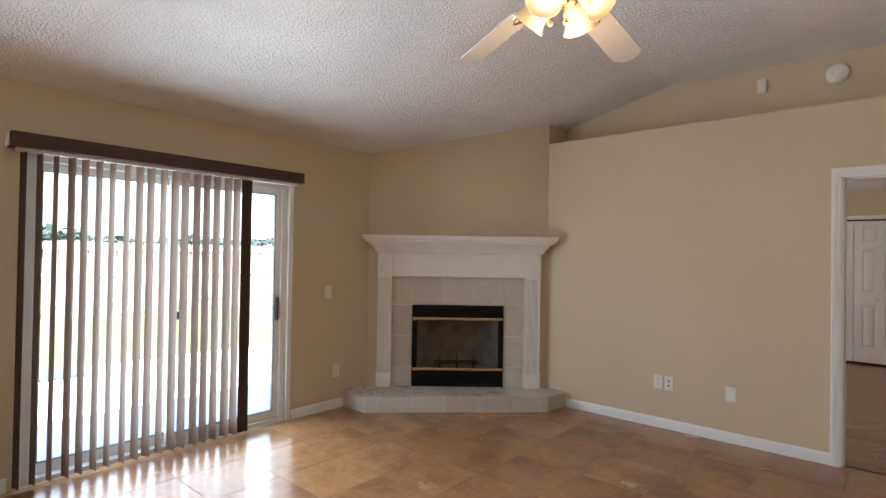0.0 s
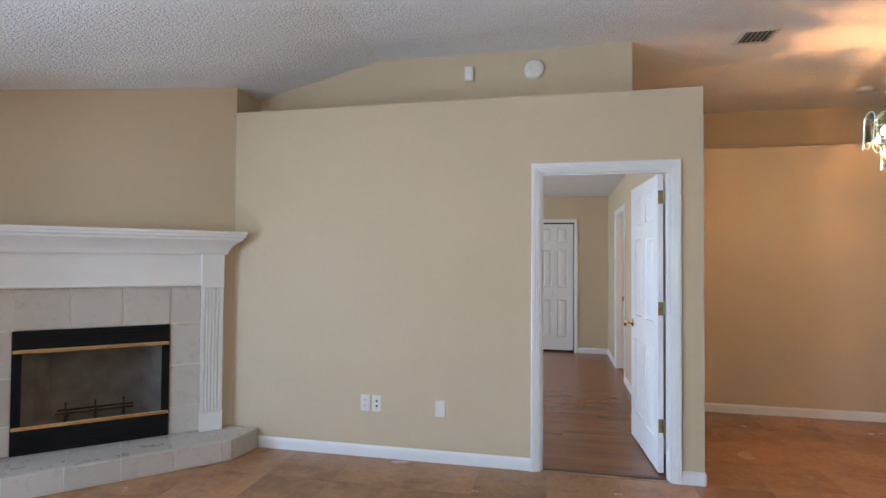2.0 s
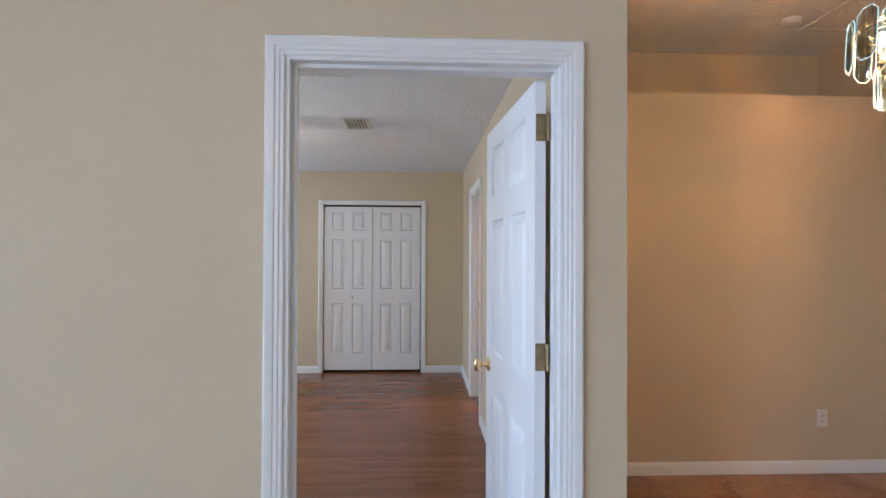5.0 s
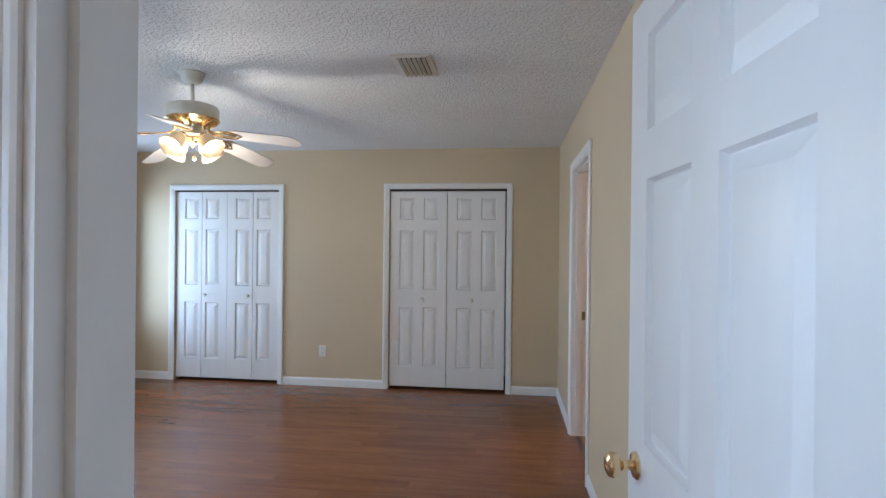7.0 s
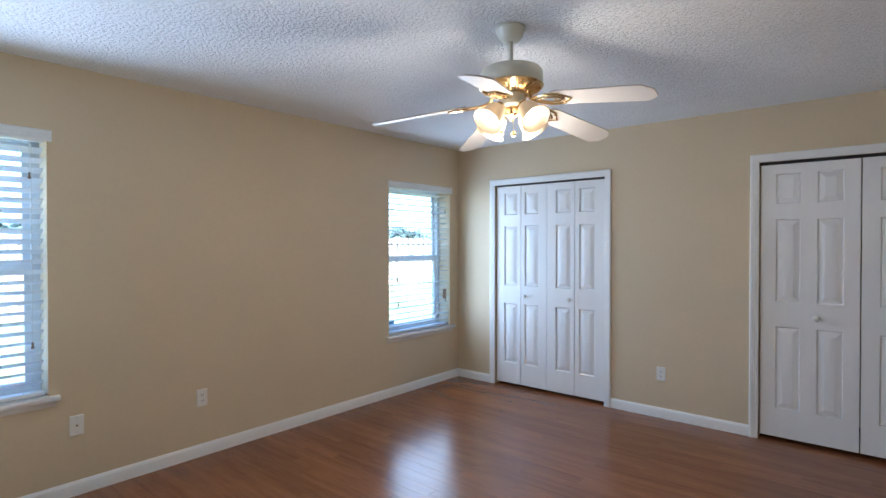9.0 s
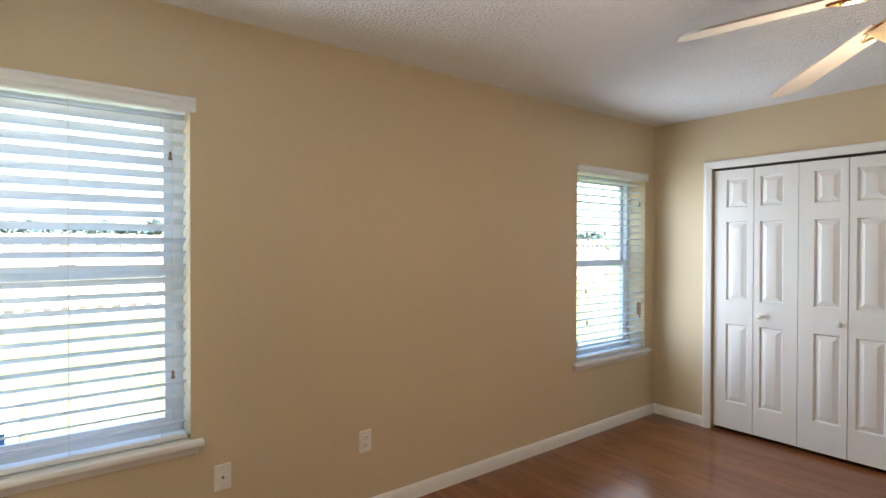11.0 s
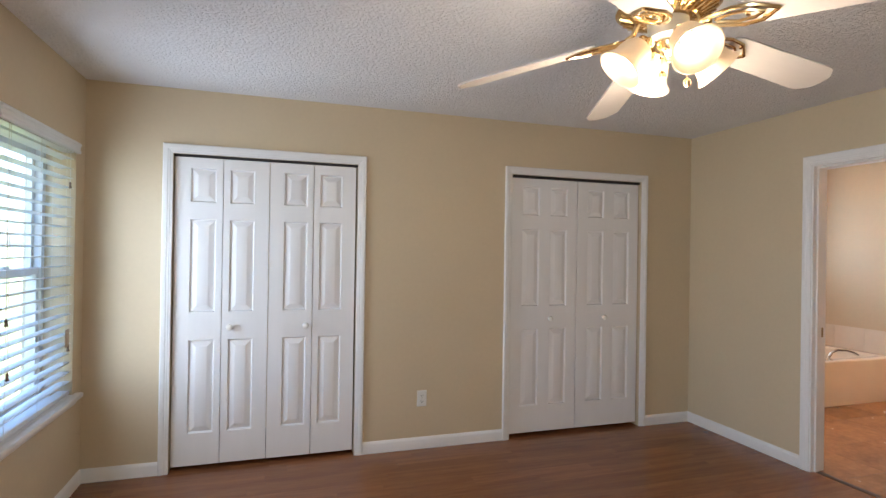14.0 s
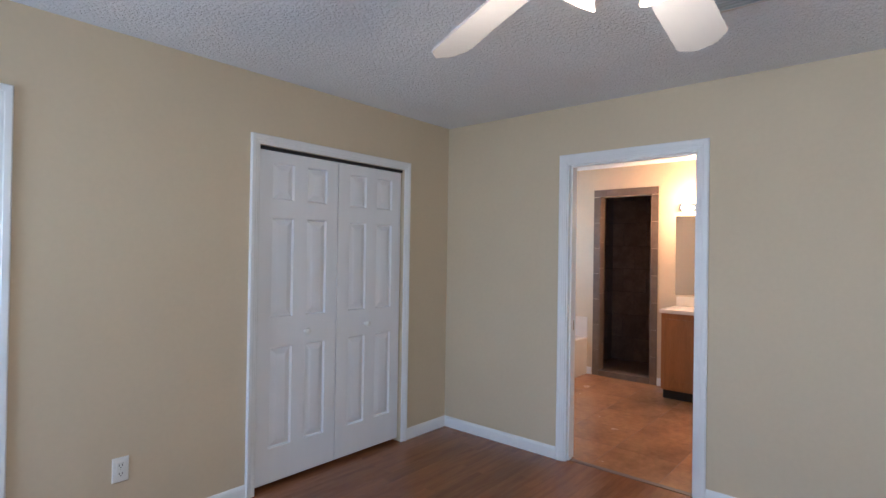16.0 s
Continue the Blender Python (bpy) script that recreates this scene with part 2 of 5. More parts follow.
CASING = [(0.0, 0.002), (0.0, 0.009), (0.005, 0.011), (0.012, 0.011), (0.016, 0.014), (0.026, 0.014), (0.030, 0.017), (0.044, 0.019), (0.052, 0.019),
          (0.058, 0.013), (0.058, 0.002)]


def casing(a0, a1, h, place, parent=None):
    """Moulded casing with mitred corners round an opening a0..a1, h high; place(a, out, z) gives the point on the wall."""
    bm = bmesh.new()
    rings = []
    for sa, sz in ((-1, 0), (-1, 1), (1, 1), (1, 0)):
        base = a0 if sa < 0 else a1
        rings.append([bm.verts.new(place(base + sa * w, d, h + w if sz else 0.0)) for w, d in CASING])
    k = len(CASING)
    for r0, r1 in zip(rings, rings[1:]):
        for i in range(k):
            bm.faces.new((r0[i], r0[(i + 1) % k], r1[(i + 1) % k], r1[i]))
    bm.faces.new(rings[0])
    bm.faces.new(rings[-1][::-1])
    ob = part("trim", bm, M_TRIM, parent, smooth=20)
    if parent is None:
        tagged(ob, "white moulded wooden casing round an opening", "door casing", kind="structure")
    return ob


def lathe(bm, profile, n=24, m=None, cap=True):
    """A turned shape about z from (radius, height) pairs."""
    rings = []
    for r, z in profile:
        rings.append([bm.verts.new((r * math.cos(2 * math.pi * i / n), r * math.sin(2 * math.pi * i / n), z)) for i in range(n)])
    for a, b in zip(rings, rings[1:]):
        for i in range(n):
            bm.faces.new((a[i], a[(i + 1) % n], b[(i + 1) % n], b[i]))
    if cap:
        bm.faces.new(rings[0][::-1])
        bm.faces.new(rings[-1])
    if m is not None:
        bmesh.ops.transform(bm, matrix=m, verts=[v for r in rings for v in r])
    return bm


def tube(bm, pts, r, n=8, closed=False):
    """A round bar along points."""
    pts = [Vector(p) for p in pts]
    rings = []
    for i, p in enumerate(pts):
        d = (pts[(i + 1) % len(pts)] - pts[i - 1]) if closed or 0 < i < len(pts) - 1 else (pts[1] - pts[0] if i == 0 else pts[-1] - pts[-2])
        q = d.to_track_quat("Z", "Y")
        rings.append([bm.verts.new(p + q @ Vector((r * math.cos(2 * math.pi * k / n), r * math.sin(2 * math.pi * k / n), 0))) for k in range(n)])
    pairs = list(zip(rings, rings[1:])) + ([(rings[-1], rings[0])] if closed else [])
    for a, b in pairs:
        for k in range(n):
            bm.faces.new((a[k], a[(k + 1) % n], b[(k + 1) % n], b[k]))
    if not closed:
        bm.faces.new(rings[0][::-1])
        bm.faces.new(rings[-1])
    return bm


# ---------------------------------------------------------------- plan
XL, XR = -3.715, 3.465                 # outer side wall, dining side wall
YF, YFB = 4.385, 4.505                # wall with the bedroom door: living side, bedroom side
XLB = -3.668                          # outer wall on the bedroom side
YB = 9.20                             # closet wall
XB, XBB = 0.858, 0.974                # wall between bedroom and bathroom
YS = -2.6                             # wall behind the start
ZB, ZC = 2.44, 3.02                   # bedroom ceiling, living ceiling
XCR = -1.33                           # crease of the living ceiling
LEDGE = 2.56
YD = 6.195                            # dining end wall
DOOR = (-0.064, 0.779, 2.035)
CL1 = (-3.186, -2.018, 2.03)
CL2 = (-0.838, 0.347, 2.035)
BATH = (7.277, 8.119, 2.05)
SLIDE = (0.50, 2.29, 2.02)
WIN1 = (4.70, 5.55, 0.585, 2.045)
WIN2 = (8.16, 9.055, 0.56, 2.01)

# living room and dining area
# the second hole is unseen, cut to let more light into the room
wall("wall_west", XL - 0.2, XL, YS - 0.15, YF, -0.15, 2.62, [(SLIDE[0], SLIDE[1], 0.0, SLIDE[2]), (-1.95, -0.55, 0.70, 2.15)], "beige painted outer wall with a sliding glass door")
wall("wall_west_bedroom", XL - 0.2, XLB, YF, YB + 0.9, -0.15, 2.62, [WIN1, WIN2], "beige painted outer bedroom wall with two windows")
wall("wall_south", XL, XR + 0.15, YS - 0.15, YS, -0.15, 3.3)
wall("wall_east", XR, XR + 0.15, YS, YD + 0.9, -0.15, 3.3)
wall("wall_bedroom_door", XLB, 0.974, YF, YFB, 0.0, LEDGE, [(DOOR[0], DOOR[1], 0.0, DOOR[2])], "beige partition wall with a plant ledge on top and a doorway")
wall("wall_ledge_back", XL, 0.586, 4.722, 4.80, ZB + 0.02, 3.3, label="beige painted wall above the plant ledge")
wall("wall_ledge_return", 0.50, 0.586, 4.80, 6.80, ZB + 0.02, 3.3, label="beige painted wall above the plant ledge")
wall("wall_dining", 0.974, XR, YD, YD + 0.12, 0.0, 2.515, label="beige dining end wall with a plant ledge on top")
wall("wall_dining_back", 0.586, XR, 6.80, 6.95, ZB + 0.02, 3.3, label="beige painted wall above the dining ledge")
wall("wall_bathroom", XB, 0.974, YFB, YB + 0.12, 0.0, LEDGE, [(BATH[0], BATH[1], 0.0, BATH[2])], "beige wall with a doorway to the bathroom")
wall("wall_closets", XLB, XB, YB, YB + 0.12, 0.0, ZB + 0.02, [(CL1[0], CL1[1], 0.0, CL1[2]), (CL2[0], CL2[1], 0.0, CL2[2])], "beige wall with two closets")
wall("wall_closet_back", XLB, XB, YB + 0.75, YB + 0.9, 0.0, ZB + 0.02)
# plant ledge tops
tagged(part("ledge_floor", boxed((XL, YFB, ZB + 0.02), (0.974, 6.80, ZB + 0.10)), M_WALL, smooth=0), "painted top of the plant ledge", "ledge", kind="structure")
tagged(part("ledge_floor_dining", boxed((0.974, YD + 0.12, 2.46), (XR, 6.80, 2.51)), M_WALL, smooth=0), "painted top of the dining plant ledge", "ledge", kind="structure")

# diagonal chimney wall
DA, DB = Vector((XL, 3.20)), Vector((-2.39, YF))
DU = (DB - DA).normalized()
DN = Vector((DU.y, -DU.x))
DLEN = (DB - DA).length


def on_diag(u, out, z):
    p = DA + DU * u + DN * out
    return (p.x, p.y, z)


bm = bmesh.new()
low = [bm.verts.new((*p, 0.0)) for p in ((XL, DA.y), (DB.x, YF), (DB.x, 4.722), (XL, 4.722))]
top = [bm.verts.new((p[0], p[1], 3.1)) for p in ((XL, DA.y), (DB.x, YF), (DB.x, 4.722), (XL, 4.722))]
hole = [bm.verts.new(on_diag(u, 0.0, z)) for u, z in ((0.490, 0.288), (1.294, 0.288), (1.294, 0.832), (0.490, 0.832))]
rim = [low[0], low[1], top[1], top[0]]
for i in range(4):
    bm.faces.new((rim[i], rim[(i + 1) % 4], hole[(i + 1) % 4], hole[i]))
for i in range(1, 4):
    bm.faces.new((low[i], low[(i + 1) % 4], top[(i + 1) % 4], top[i]))
bm.faces.new(low[::-1])
bm.faces.new(top)
tagged(part("wall_chimney", bm, M_WALL, smooth=0), "beige diagonal corner wall above the fireplace", "wall", kind="structure")

# ceilings
bm = bmesh.new()
z_lo = 2.435
prof = [(XL - 0.3, z_lo - 0.3 * (ZC - z_lo) / (XCR - XL)), (XCR, ZC), (XR + 0.15, ZC), (XR + 0.15, ZC + 0.25), (XCR, ZC + 0.25), (XL - 0.3, z_lo + 0.17)]
rings = [[bm.verts.new((x, y, z)) for x, z in prof] for y in (YS - 0.15, 6.95)]
for i in range(6):
    bm.faces.new((rings[0][i], rings[0][(i + 1) % 6], rings[1][(i + 1) % 6], rings[1][i]))
bm.faces.new(rings[0])
bm.faces.new(rings[1][::-1])
tagged(part("ceiling_living", bm, M_CEIL, smooth=0), "white sprayed-texture vaulted ceiling", "ceiling", kind="structure")
tagged(part("ceiling_bedroom", boxed((XLB, YFB, ZB), (XB, YB, ZB + 0.019)), M_CEIL, smooth=0), "white sprayed-texture bedroom ceiling", "ceiling", kind="structure")

# bathroom shell
XW, YT = 3.47, 10.35
wall("wall_bath_east", XW, XW + 0.12, 6.95, YT + 0.12, 0.0, ZB + 0.1, [(8.445, 9.045, 0.0, 2.105)], "beige bathroom wall with a tiled shower opening")
wall("wall_bath_south", 0.974, XW, 6.37, 6.49, 0.0, ZB + 0.06)
wall("wall_bath_north", 0.974, XW, YT, YT + 0.12, 0.0, ZB + 0.1, [(2.3, 2.9, 1.3, 1.9)])
wall("wall_bath_west", 0.858, 0.974, YB + 0.12, YT + 0.12, 0.0, ZB + 0.1)
tagged(part("ceiling_closet", boxed((XLB, YB + 0.12, ZB), (XB, YB + 0.75, ZB + 0.018)), M_WALL, smooth=0), "painted closet ceiling", "ceiling", kind="structure")
tagged(part("ceiling_bathroom", boxed((0.974, 6.49, ZB), (XW, YT, ZB + 0.018)), M_CEIL, smooth=0), "white bathroom ceiling", "ceiling", kind="structure")

# floors: slabs under the tiles and planks
tagged(part("floor_living", boxed((XL - 0.2, YS, -0.12), (XR, YFB - 0.06, -0.001)), M_GROUT, smooth=0), "tan stone-look floor tiles with brown grout", "floor", kind="structure")
tagged(part("floor_dining", boxed((0.974, YFB - 0.06, -0.12), (XR, YD, -0.001)), M_GROUT, smooth=0), "tan stone-look floor tiles with brown grout", "floor", kind="structure")
tagged(part("floor_bedroom", boxed((XLB, YFB - 0.06, -0.12), (XB + 0.05, YB + 0.75, -0.001)), M_DARKGAP, smooth=0), "red-brown laminate plank floor", "floor", kind="structure")
tagged(part("floor_bathroom", boxed((XB + 0.05, 6.49, -0.12), (XW + 1.1, YT, -0.001)), M_GROUT, smooth=0), "tan stone-look bathroom floor tiles", "floor", kind="structure")

# baseboards
baseboard((XL, SLIDE[1] + 0.06), (XL, 2.905), (1, 0))
baseboard((XL, YS), (XL, SLIDE[0] - 0.06), (1, 0))
baseboard((-2.17, YF), (DOOR[0] - 0.058, YF), (0, -1))
baseboard((DOOR[1] + 0.058, YF), (0.974, YF), (0, -1))
baseboard((0.974, YF), (0.974, YD), (1, 0))
baseboard((0.974, YD), (XR, YD), (0, -1))
baseboard((XR, YS), (XR, YD), (-1, 0))
baseboard((XLB, YFB), (XLB, YB), (1, 0))
baseboard((XLB, YB), (CL1[0] - 0.058, YB), (0, -1))
baseboard((CL1[1] + 0.058, YB), (CL2[0] - 0.058, YB), (0, -1))
baseboard((CL2[1] + 0.058, YB), (XB, YB), (0, -1))
baseboard((XB, BATH[1] + 0.058), (XB, YB), (-1, 0))
baseboard((XB, YFB), (XB, BATH[0] - 0.058), (-1, 0))
baseboard((XLB, YFB), (DOOR[0] - 0.058, YFB), (0, 1))
baseboard((XW, 9.13), (XW, 9.19), (-1, 0))
baseboard((XW, 8.175), (XW, 8.365), (-1, 0))

# casings and jambs
casing(DOOR[0], DOOR[1], DOOR[2], lambda a, o, z: (a, YF - o, z))
casing(DOOR[0], DOOR[1], DOOR[2], lambda a, o, z: (a, YFB + o, z))
casing(CL1[0], CL1[1], CL1[2], lambda a, o, z: (a, YB - o, z))
casing(CL2[0], CL2[1], CL2[2], lambda a, o, z: (a, YB - o, z))
casing(BATH[0], BATH[1], BATH[2], lambda a, o, z: (XB - o, a, z))


def jamb(a0, a1, h, d0, d1, place):
    """Lining boards and stop of a doorway; place(a, d, z) gives the point."""
    def slab(a, b, c, d, e, f):
        bm = bmesh.new()
        p, q = place(a, c, e), place(b, d, f)
        box(bm, [min(p[k], q[k]) for k in range(3)], [max(p[k], q[k]) for k in range(3)])
        return tagged(part("trim", bm, M_TRIM, smooth=0), "white painted door jamb", "door jamb", kind="structure")
    slab(a0 - 0.001, a0 + 0.012, d0, d1, 0, h)
    slab(a1 - 0.012, a1 + 0.001, d0, d1, 0, h)
    slab(a0 + 0.012, a1 - 0.012, d0, d1, h - 0.012, h + 0.001)
    dm = (d0 + d1) / 2
    slab(a0 + 0.012, a0 + 0.024, dm - 0.03, dm + 0.008, 0, h - 0.012)
    slab(a1 - 0.024, a1 - 0.012, dm - 0.03, dm + 0.008, 0, h - 0.012)
    slab(a0 + 0.024, a1 - 0.024, dm - 0.03, dm + 0.008, h - 0.024, h - 0.012)


jamb(DOOR[0], DOOR[1], DOOR[2], YF - 0.003, YFB + 0.003, lambda a, d, z: (a, d, z))
jamb(BATH[0], BATH[1], BATH[2], XB - 0.003, 0.977, lambda a, d, z: (d, a, z))


# ---------------------------------------------------------------- panelled doors
def leaf_mesh(w, h, t, panels):
    """A moulded door leaf, x 0..w, y 0..t, z 0..h, with sunk fields for panels on both faces."""
    bm = bmesh.new()
    xs = sorted({0, w} | {v for p in panels for v in p[:2]})
    zs = sorted({0, h} | {v for p in panels for v in p[2:]})
    for y, s in ((0.0, 1), (t, -1)):
        grid = {(i, k): bm.verts.new((x, y, z)) for i, x in enumerate(xs) for k, z in enumerate(zs)}
        for i in range(len(xs) - 1):
            for k in range(len(zs) - 1):
                cx, cz = (xs[i] + xs[i + 1]) / 2, (zs[k] + zs[k + 1]) / 2
                if not any(p[0] < cx < p[1] and p[2] < cz < p[3] for p in panels):
                    bm.faces.new((grid[i, k], grid[i + 1, k], grid[i + 1, k + 1], grid[i, k + 1]))
        for x0, x1, z0, z1 in panels:
            last = [(x0, y, z0), (x1, y, z0), (x1, y, z1), (x0, y, z1)]
            last = [bm.verts.new(p) for p in last]
            for inset, depth in ((0.003, 0.007), (0.007, 0.0142), (0.009, 0.0145)):
                nxt = [bm.verts.new(p) for p in ((x0 + inset, y + s * depth, z0 + inset), (x1 - inset, y + s * depth, z0 + inset),
                                                 (x1 - inset, y + s * depth, z1 - inset), (x0 + inset, y + s * depth, z1 - inset))]
                for i in range(4):
                    bm.faces.new((last[i], last[(i + 1) % 4], nxt[(i + 1) % 4], nxt[i]))
                last = nxt
            bm.faces.new(last)
    bmesh.ops.remove_doubles(bm, verts=bm.verts, dist=1e-5)
    edges = [e for e in bm.edges if e.is_boundary]
    bmesh.ops.bridge_loops(bm, edges=edges)
    return bm


def raised_panel(x0, x1, z0, z1, y, s):
    bm = bmesh.new()
    last = None
    for inset, depth in ((0.009, 0.0147), (0.042, 0.0018), (0.045, 0.001)):
        ring = [bm.verts.new(p) for p in ((x0 + inset, y + s * depth, z0 + inset), (x1 - inset, y + s * depth, z0 + inset),
                                          (x1 - inset, y + s * depth, z1 - inset), (x0 + inset, y + s * depth, z1 - inset))]
        if last:
            for i in range(4):
                bm.faces.new((last[i], last[(i + 1) % 4], ring[(i + 1) % 4], ring[i]))
        last = ring
    bm.faces.new(last)
    return bm


ROWS = ((0.205, 0.805), (0.985, 1.585), (1.695, 1.915))


def panel_door(name, w, h, t, columns, m, label, category, group="", both=False):
    """A door leaf with raised panels in three rows."""
    top = thing(name, m, label, category, group)
    panels = [(c0, c1, z0, z1) for c0, c1 in columns for z0, z1 in ROWS]
    part("leaf", leaf_mesh(w, h, t, panels), M_DOOR, top, smooth=25)
    for p in panels:
        part("panel", raised_panel(*p, 0.0, 1), M_DOOR, top, smooth=20)
        if both:
            part("panel", raised_panel(*p, t, -1), M_DOOR, top, smooth=20)
    return top


def small_knob(parent, x, z):
    bm = lathe(bmesh.new(), [(0.009, 0), (0.009, 0.014), (0.016, 0.021), (0.021, 0.030), (0.018, 0.040), (0.007, 0.045)], 16, Matrix.Translation((x, 0, z)) @ pose(0, 0, 0, 90))
    return part("knob", bm, M_PLASTIC, parent, "small white round knob")


# first closet: two folding pairs, four narrow leaves
w1 = (CL1[1] - CL1[0] - 0.016) / 4
for i in range(4):
    d = panel_door("closet_door", w1 - 0.004, 1.982, 0.03, [(0.092, w1 - 0.042) if i % 2 == 0 else (0.040, w1 - 0.095)], Matrix.Translation((CL1[0] + 0.008 + i * w1, YB + 0.022 + 0.002 * (i % 2), 0.030)),
                   "white narrow moulded folding closet door leaf", "closet door", "folding closet doors")
    if i == 1:
        small_knob(d, 0.05, 0.885)
    if i == 2:
        small_knob(d, w1 - 0.045, 0.885)
# second closet: two wider six-panel leaves
w2 = (CL2[1] - CL2[0] - 0.014) / 2
for i in range(2):
    c = [(0.095, 0.245), (w2 - 0.245, w2 - 0.095)]
    d = panel_door("closet_door", w2 - 0.007, 1.982, 0.03, c, Matrix.Translation((CL2[0] + 0.007 + i * w2, YB + 0.022, 0.030)),
                   "white six-panel closet door in a pair", "closet door", "wide closet doors")
    small_knob(d, w2 * 0.5 + (0.045 if i == 0 else -0.045), 0.885)
for c in (CL1, CL2):
    tagged(part("closet_track", boxed((c[0], YB + 0.02, 2.017), (c[1], YB + 0.06, 2.034)), M_DARKGAP, smooth=0), "dark closet door track under the head", "door track", kind="structure")

# ---------------------------------------------------------------- bedroom door, open into the bedroom
M_FLOOR_STRIP = mat("dark_threshold", (0.10, 0.055, 0.03), 0.45, spots=0.1, scale=20)
DW = DOOR[1] - DOOR[0] - 0.028
door_turn = 180 - 86.0
hinge = Matrix.Translation((DOOR[1] - 0.015, YFB + 0.004, 0.012)) @ pose(0, 0, 0, 0, 0, door_turn)
# local x runs from the hinge edge to the latch edge, local y through the thickness
door = panel_door("bedroom_door", DW, 2.005, 0.035, [(0.115, 0.355), (DW - 0.355, DW - 0.115)], hinge @ Matrix.Translation((0.004, 0.012, 0)),
                  "white six-panel bedroom door standing open", "door", both=True)


def door_knob(parent, x, z, y, s):
    m = Matrix.Translation((x, y, z)) @ pose(0, 0, 0, -90 * s)
    bm = lathe(bmesh.new(), [(0.032, 0), (0.032, 0.003), (0.028, 0.008), (0.014, 0.012), (0.011, 0.02), (0.011, 0.032), (0.018, 0.038), (0.027, 0.046),
                             (0.030, 0.056), (0.027, 0.066), (0.017, 0.072), (0.004, 0.073)], 28, m)
    return part("knob", bm, M_BRASS, parent, "polished round brass door knob")


door_knob(door, DW - 0.065, 0.915, 0.035, 1)
door_knob(door, DW - 0.065, 0.915, 0.0, -1)
part("latch_plate", boxed((DW - 0.001, 0.006, 0.885), (DW + 0.0015, 0.029, 0.945), 0.0005), M_BRASS, door)
for z in (0.31, 1.095, 1.85):
    bm = boxed((-0.0015, 0.001, z - 0.045), (0.0005, 0.033, z + 0.045), 0.0)
    for i in range(5):
        lathe(bm, [(0.0062, 0), (0.0062, 0.0172)], 12, Matrix.Translation((-0.008, -0.006, z - 0.045 + i * 0.018)))
    for a, b in ((0.010, 0.025), (0.024, -0.025), (0.010, -0.03), (0.024, 0.03)):
        lathe(bm, [(0.0035, 0), (0.002, 0.001)], 8, Matrix.Translation((-0.0015, a, z + b)) @ pose(0, 0, 0, 0, -90))
    h = part("hinge", bm, M_OLDBRASS, door, "tarnished brass hinge")
tagged(part("threshold", boxed((DOOR[0] + 0.012, YFB - 0.085, -0.004), (DOOR[1] - 0.012, YFB - 0.045, 0.004), 0.003), M_FLOOR_STRIP), "dark strip where tile meets laminate", "threshold", kind="structure")
tagged(part("threshold", boxed((XB + 0.03, BATH[0] + 0.012, -0.004), (XB + 0.075, BATH[1] - 0.012, 0.004), 0.003), M_FLOOR_STRIP), "dark strip where laminate meets tile", "threshold", kind="structure")
# strike plates on the jambs
tagged(part("strike_plate", boxed((DOOR[0] + 0.0118, YFB - 0.034, 0.895), (DOOR[0] + 0.0135, YFB - 0.008, 0.96), 0.0004), M_OLDBRASS), "tarnished brass strike plate on the jamb", "strike plate")
tagged(part("strike_plate", boxed((XB + 0.072, BATH[1] - 0.0135, 0.895), (XB + 0.098, BATH[1] - 0.0118, 0.96), 0.0004), M_OLDBRASS), "tarnished brass strike plate on the jamb", "strike plate")
for z in (0.19, 1.0, 1.80):
    tagged(part("door_hinge", boxed((0.974 - 0.034, BATH[0] + 0.0118, z - 0.045), (0.974 - 0.002, BATH[0] + 0.0135, z + 0.045), 0.0004), M_BRASS),
           "brass hinge leaf on the bathroom jamb", "hinge", "bathroom hinges")

# ---------------------------------------------------------------- sliding door and vertical blind
M_DARKALU = mat("dark_gasket", (0.05, 0.055, 0.05), 0.5)
M_VALANCE = mat("dark_brown_fabric_valance", (0.055, 0.032, 0.02), 0.7, spots=0.12, scale=30, bump=0.2, bump_scale=300)
M_VANE = translucent(mat("tan_blind_vane", (0.22, 0.145, 0.10), 0.65, spots=0.06, scale=14, stretch=(1, 1, 0.1), bump=0.15, bump_scale=220), (0.45, 0.28, 0.19), 0.06)

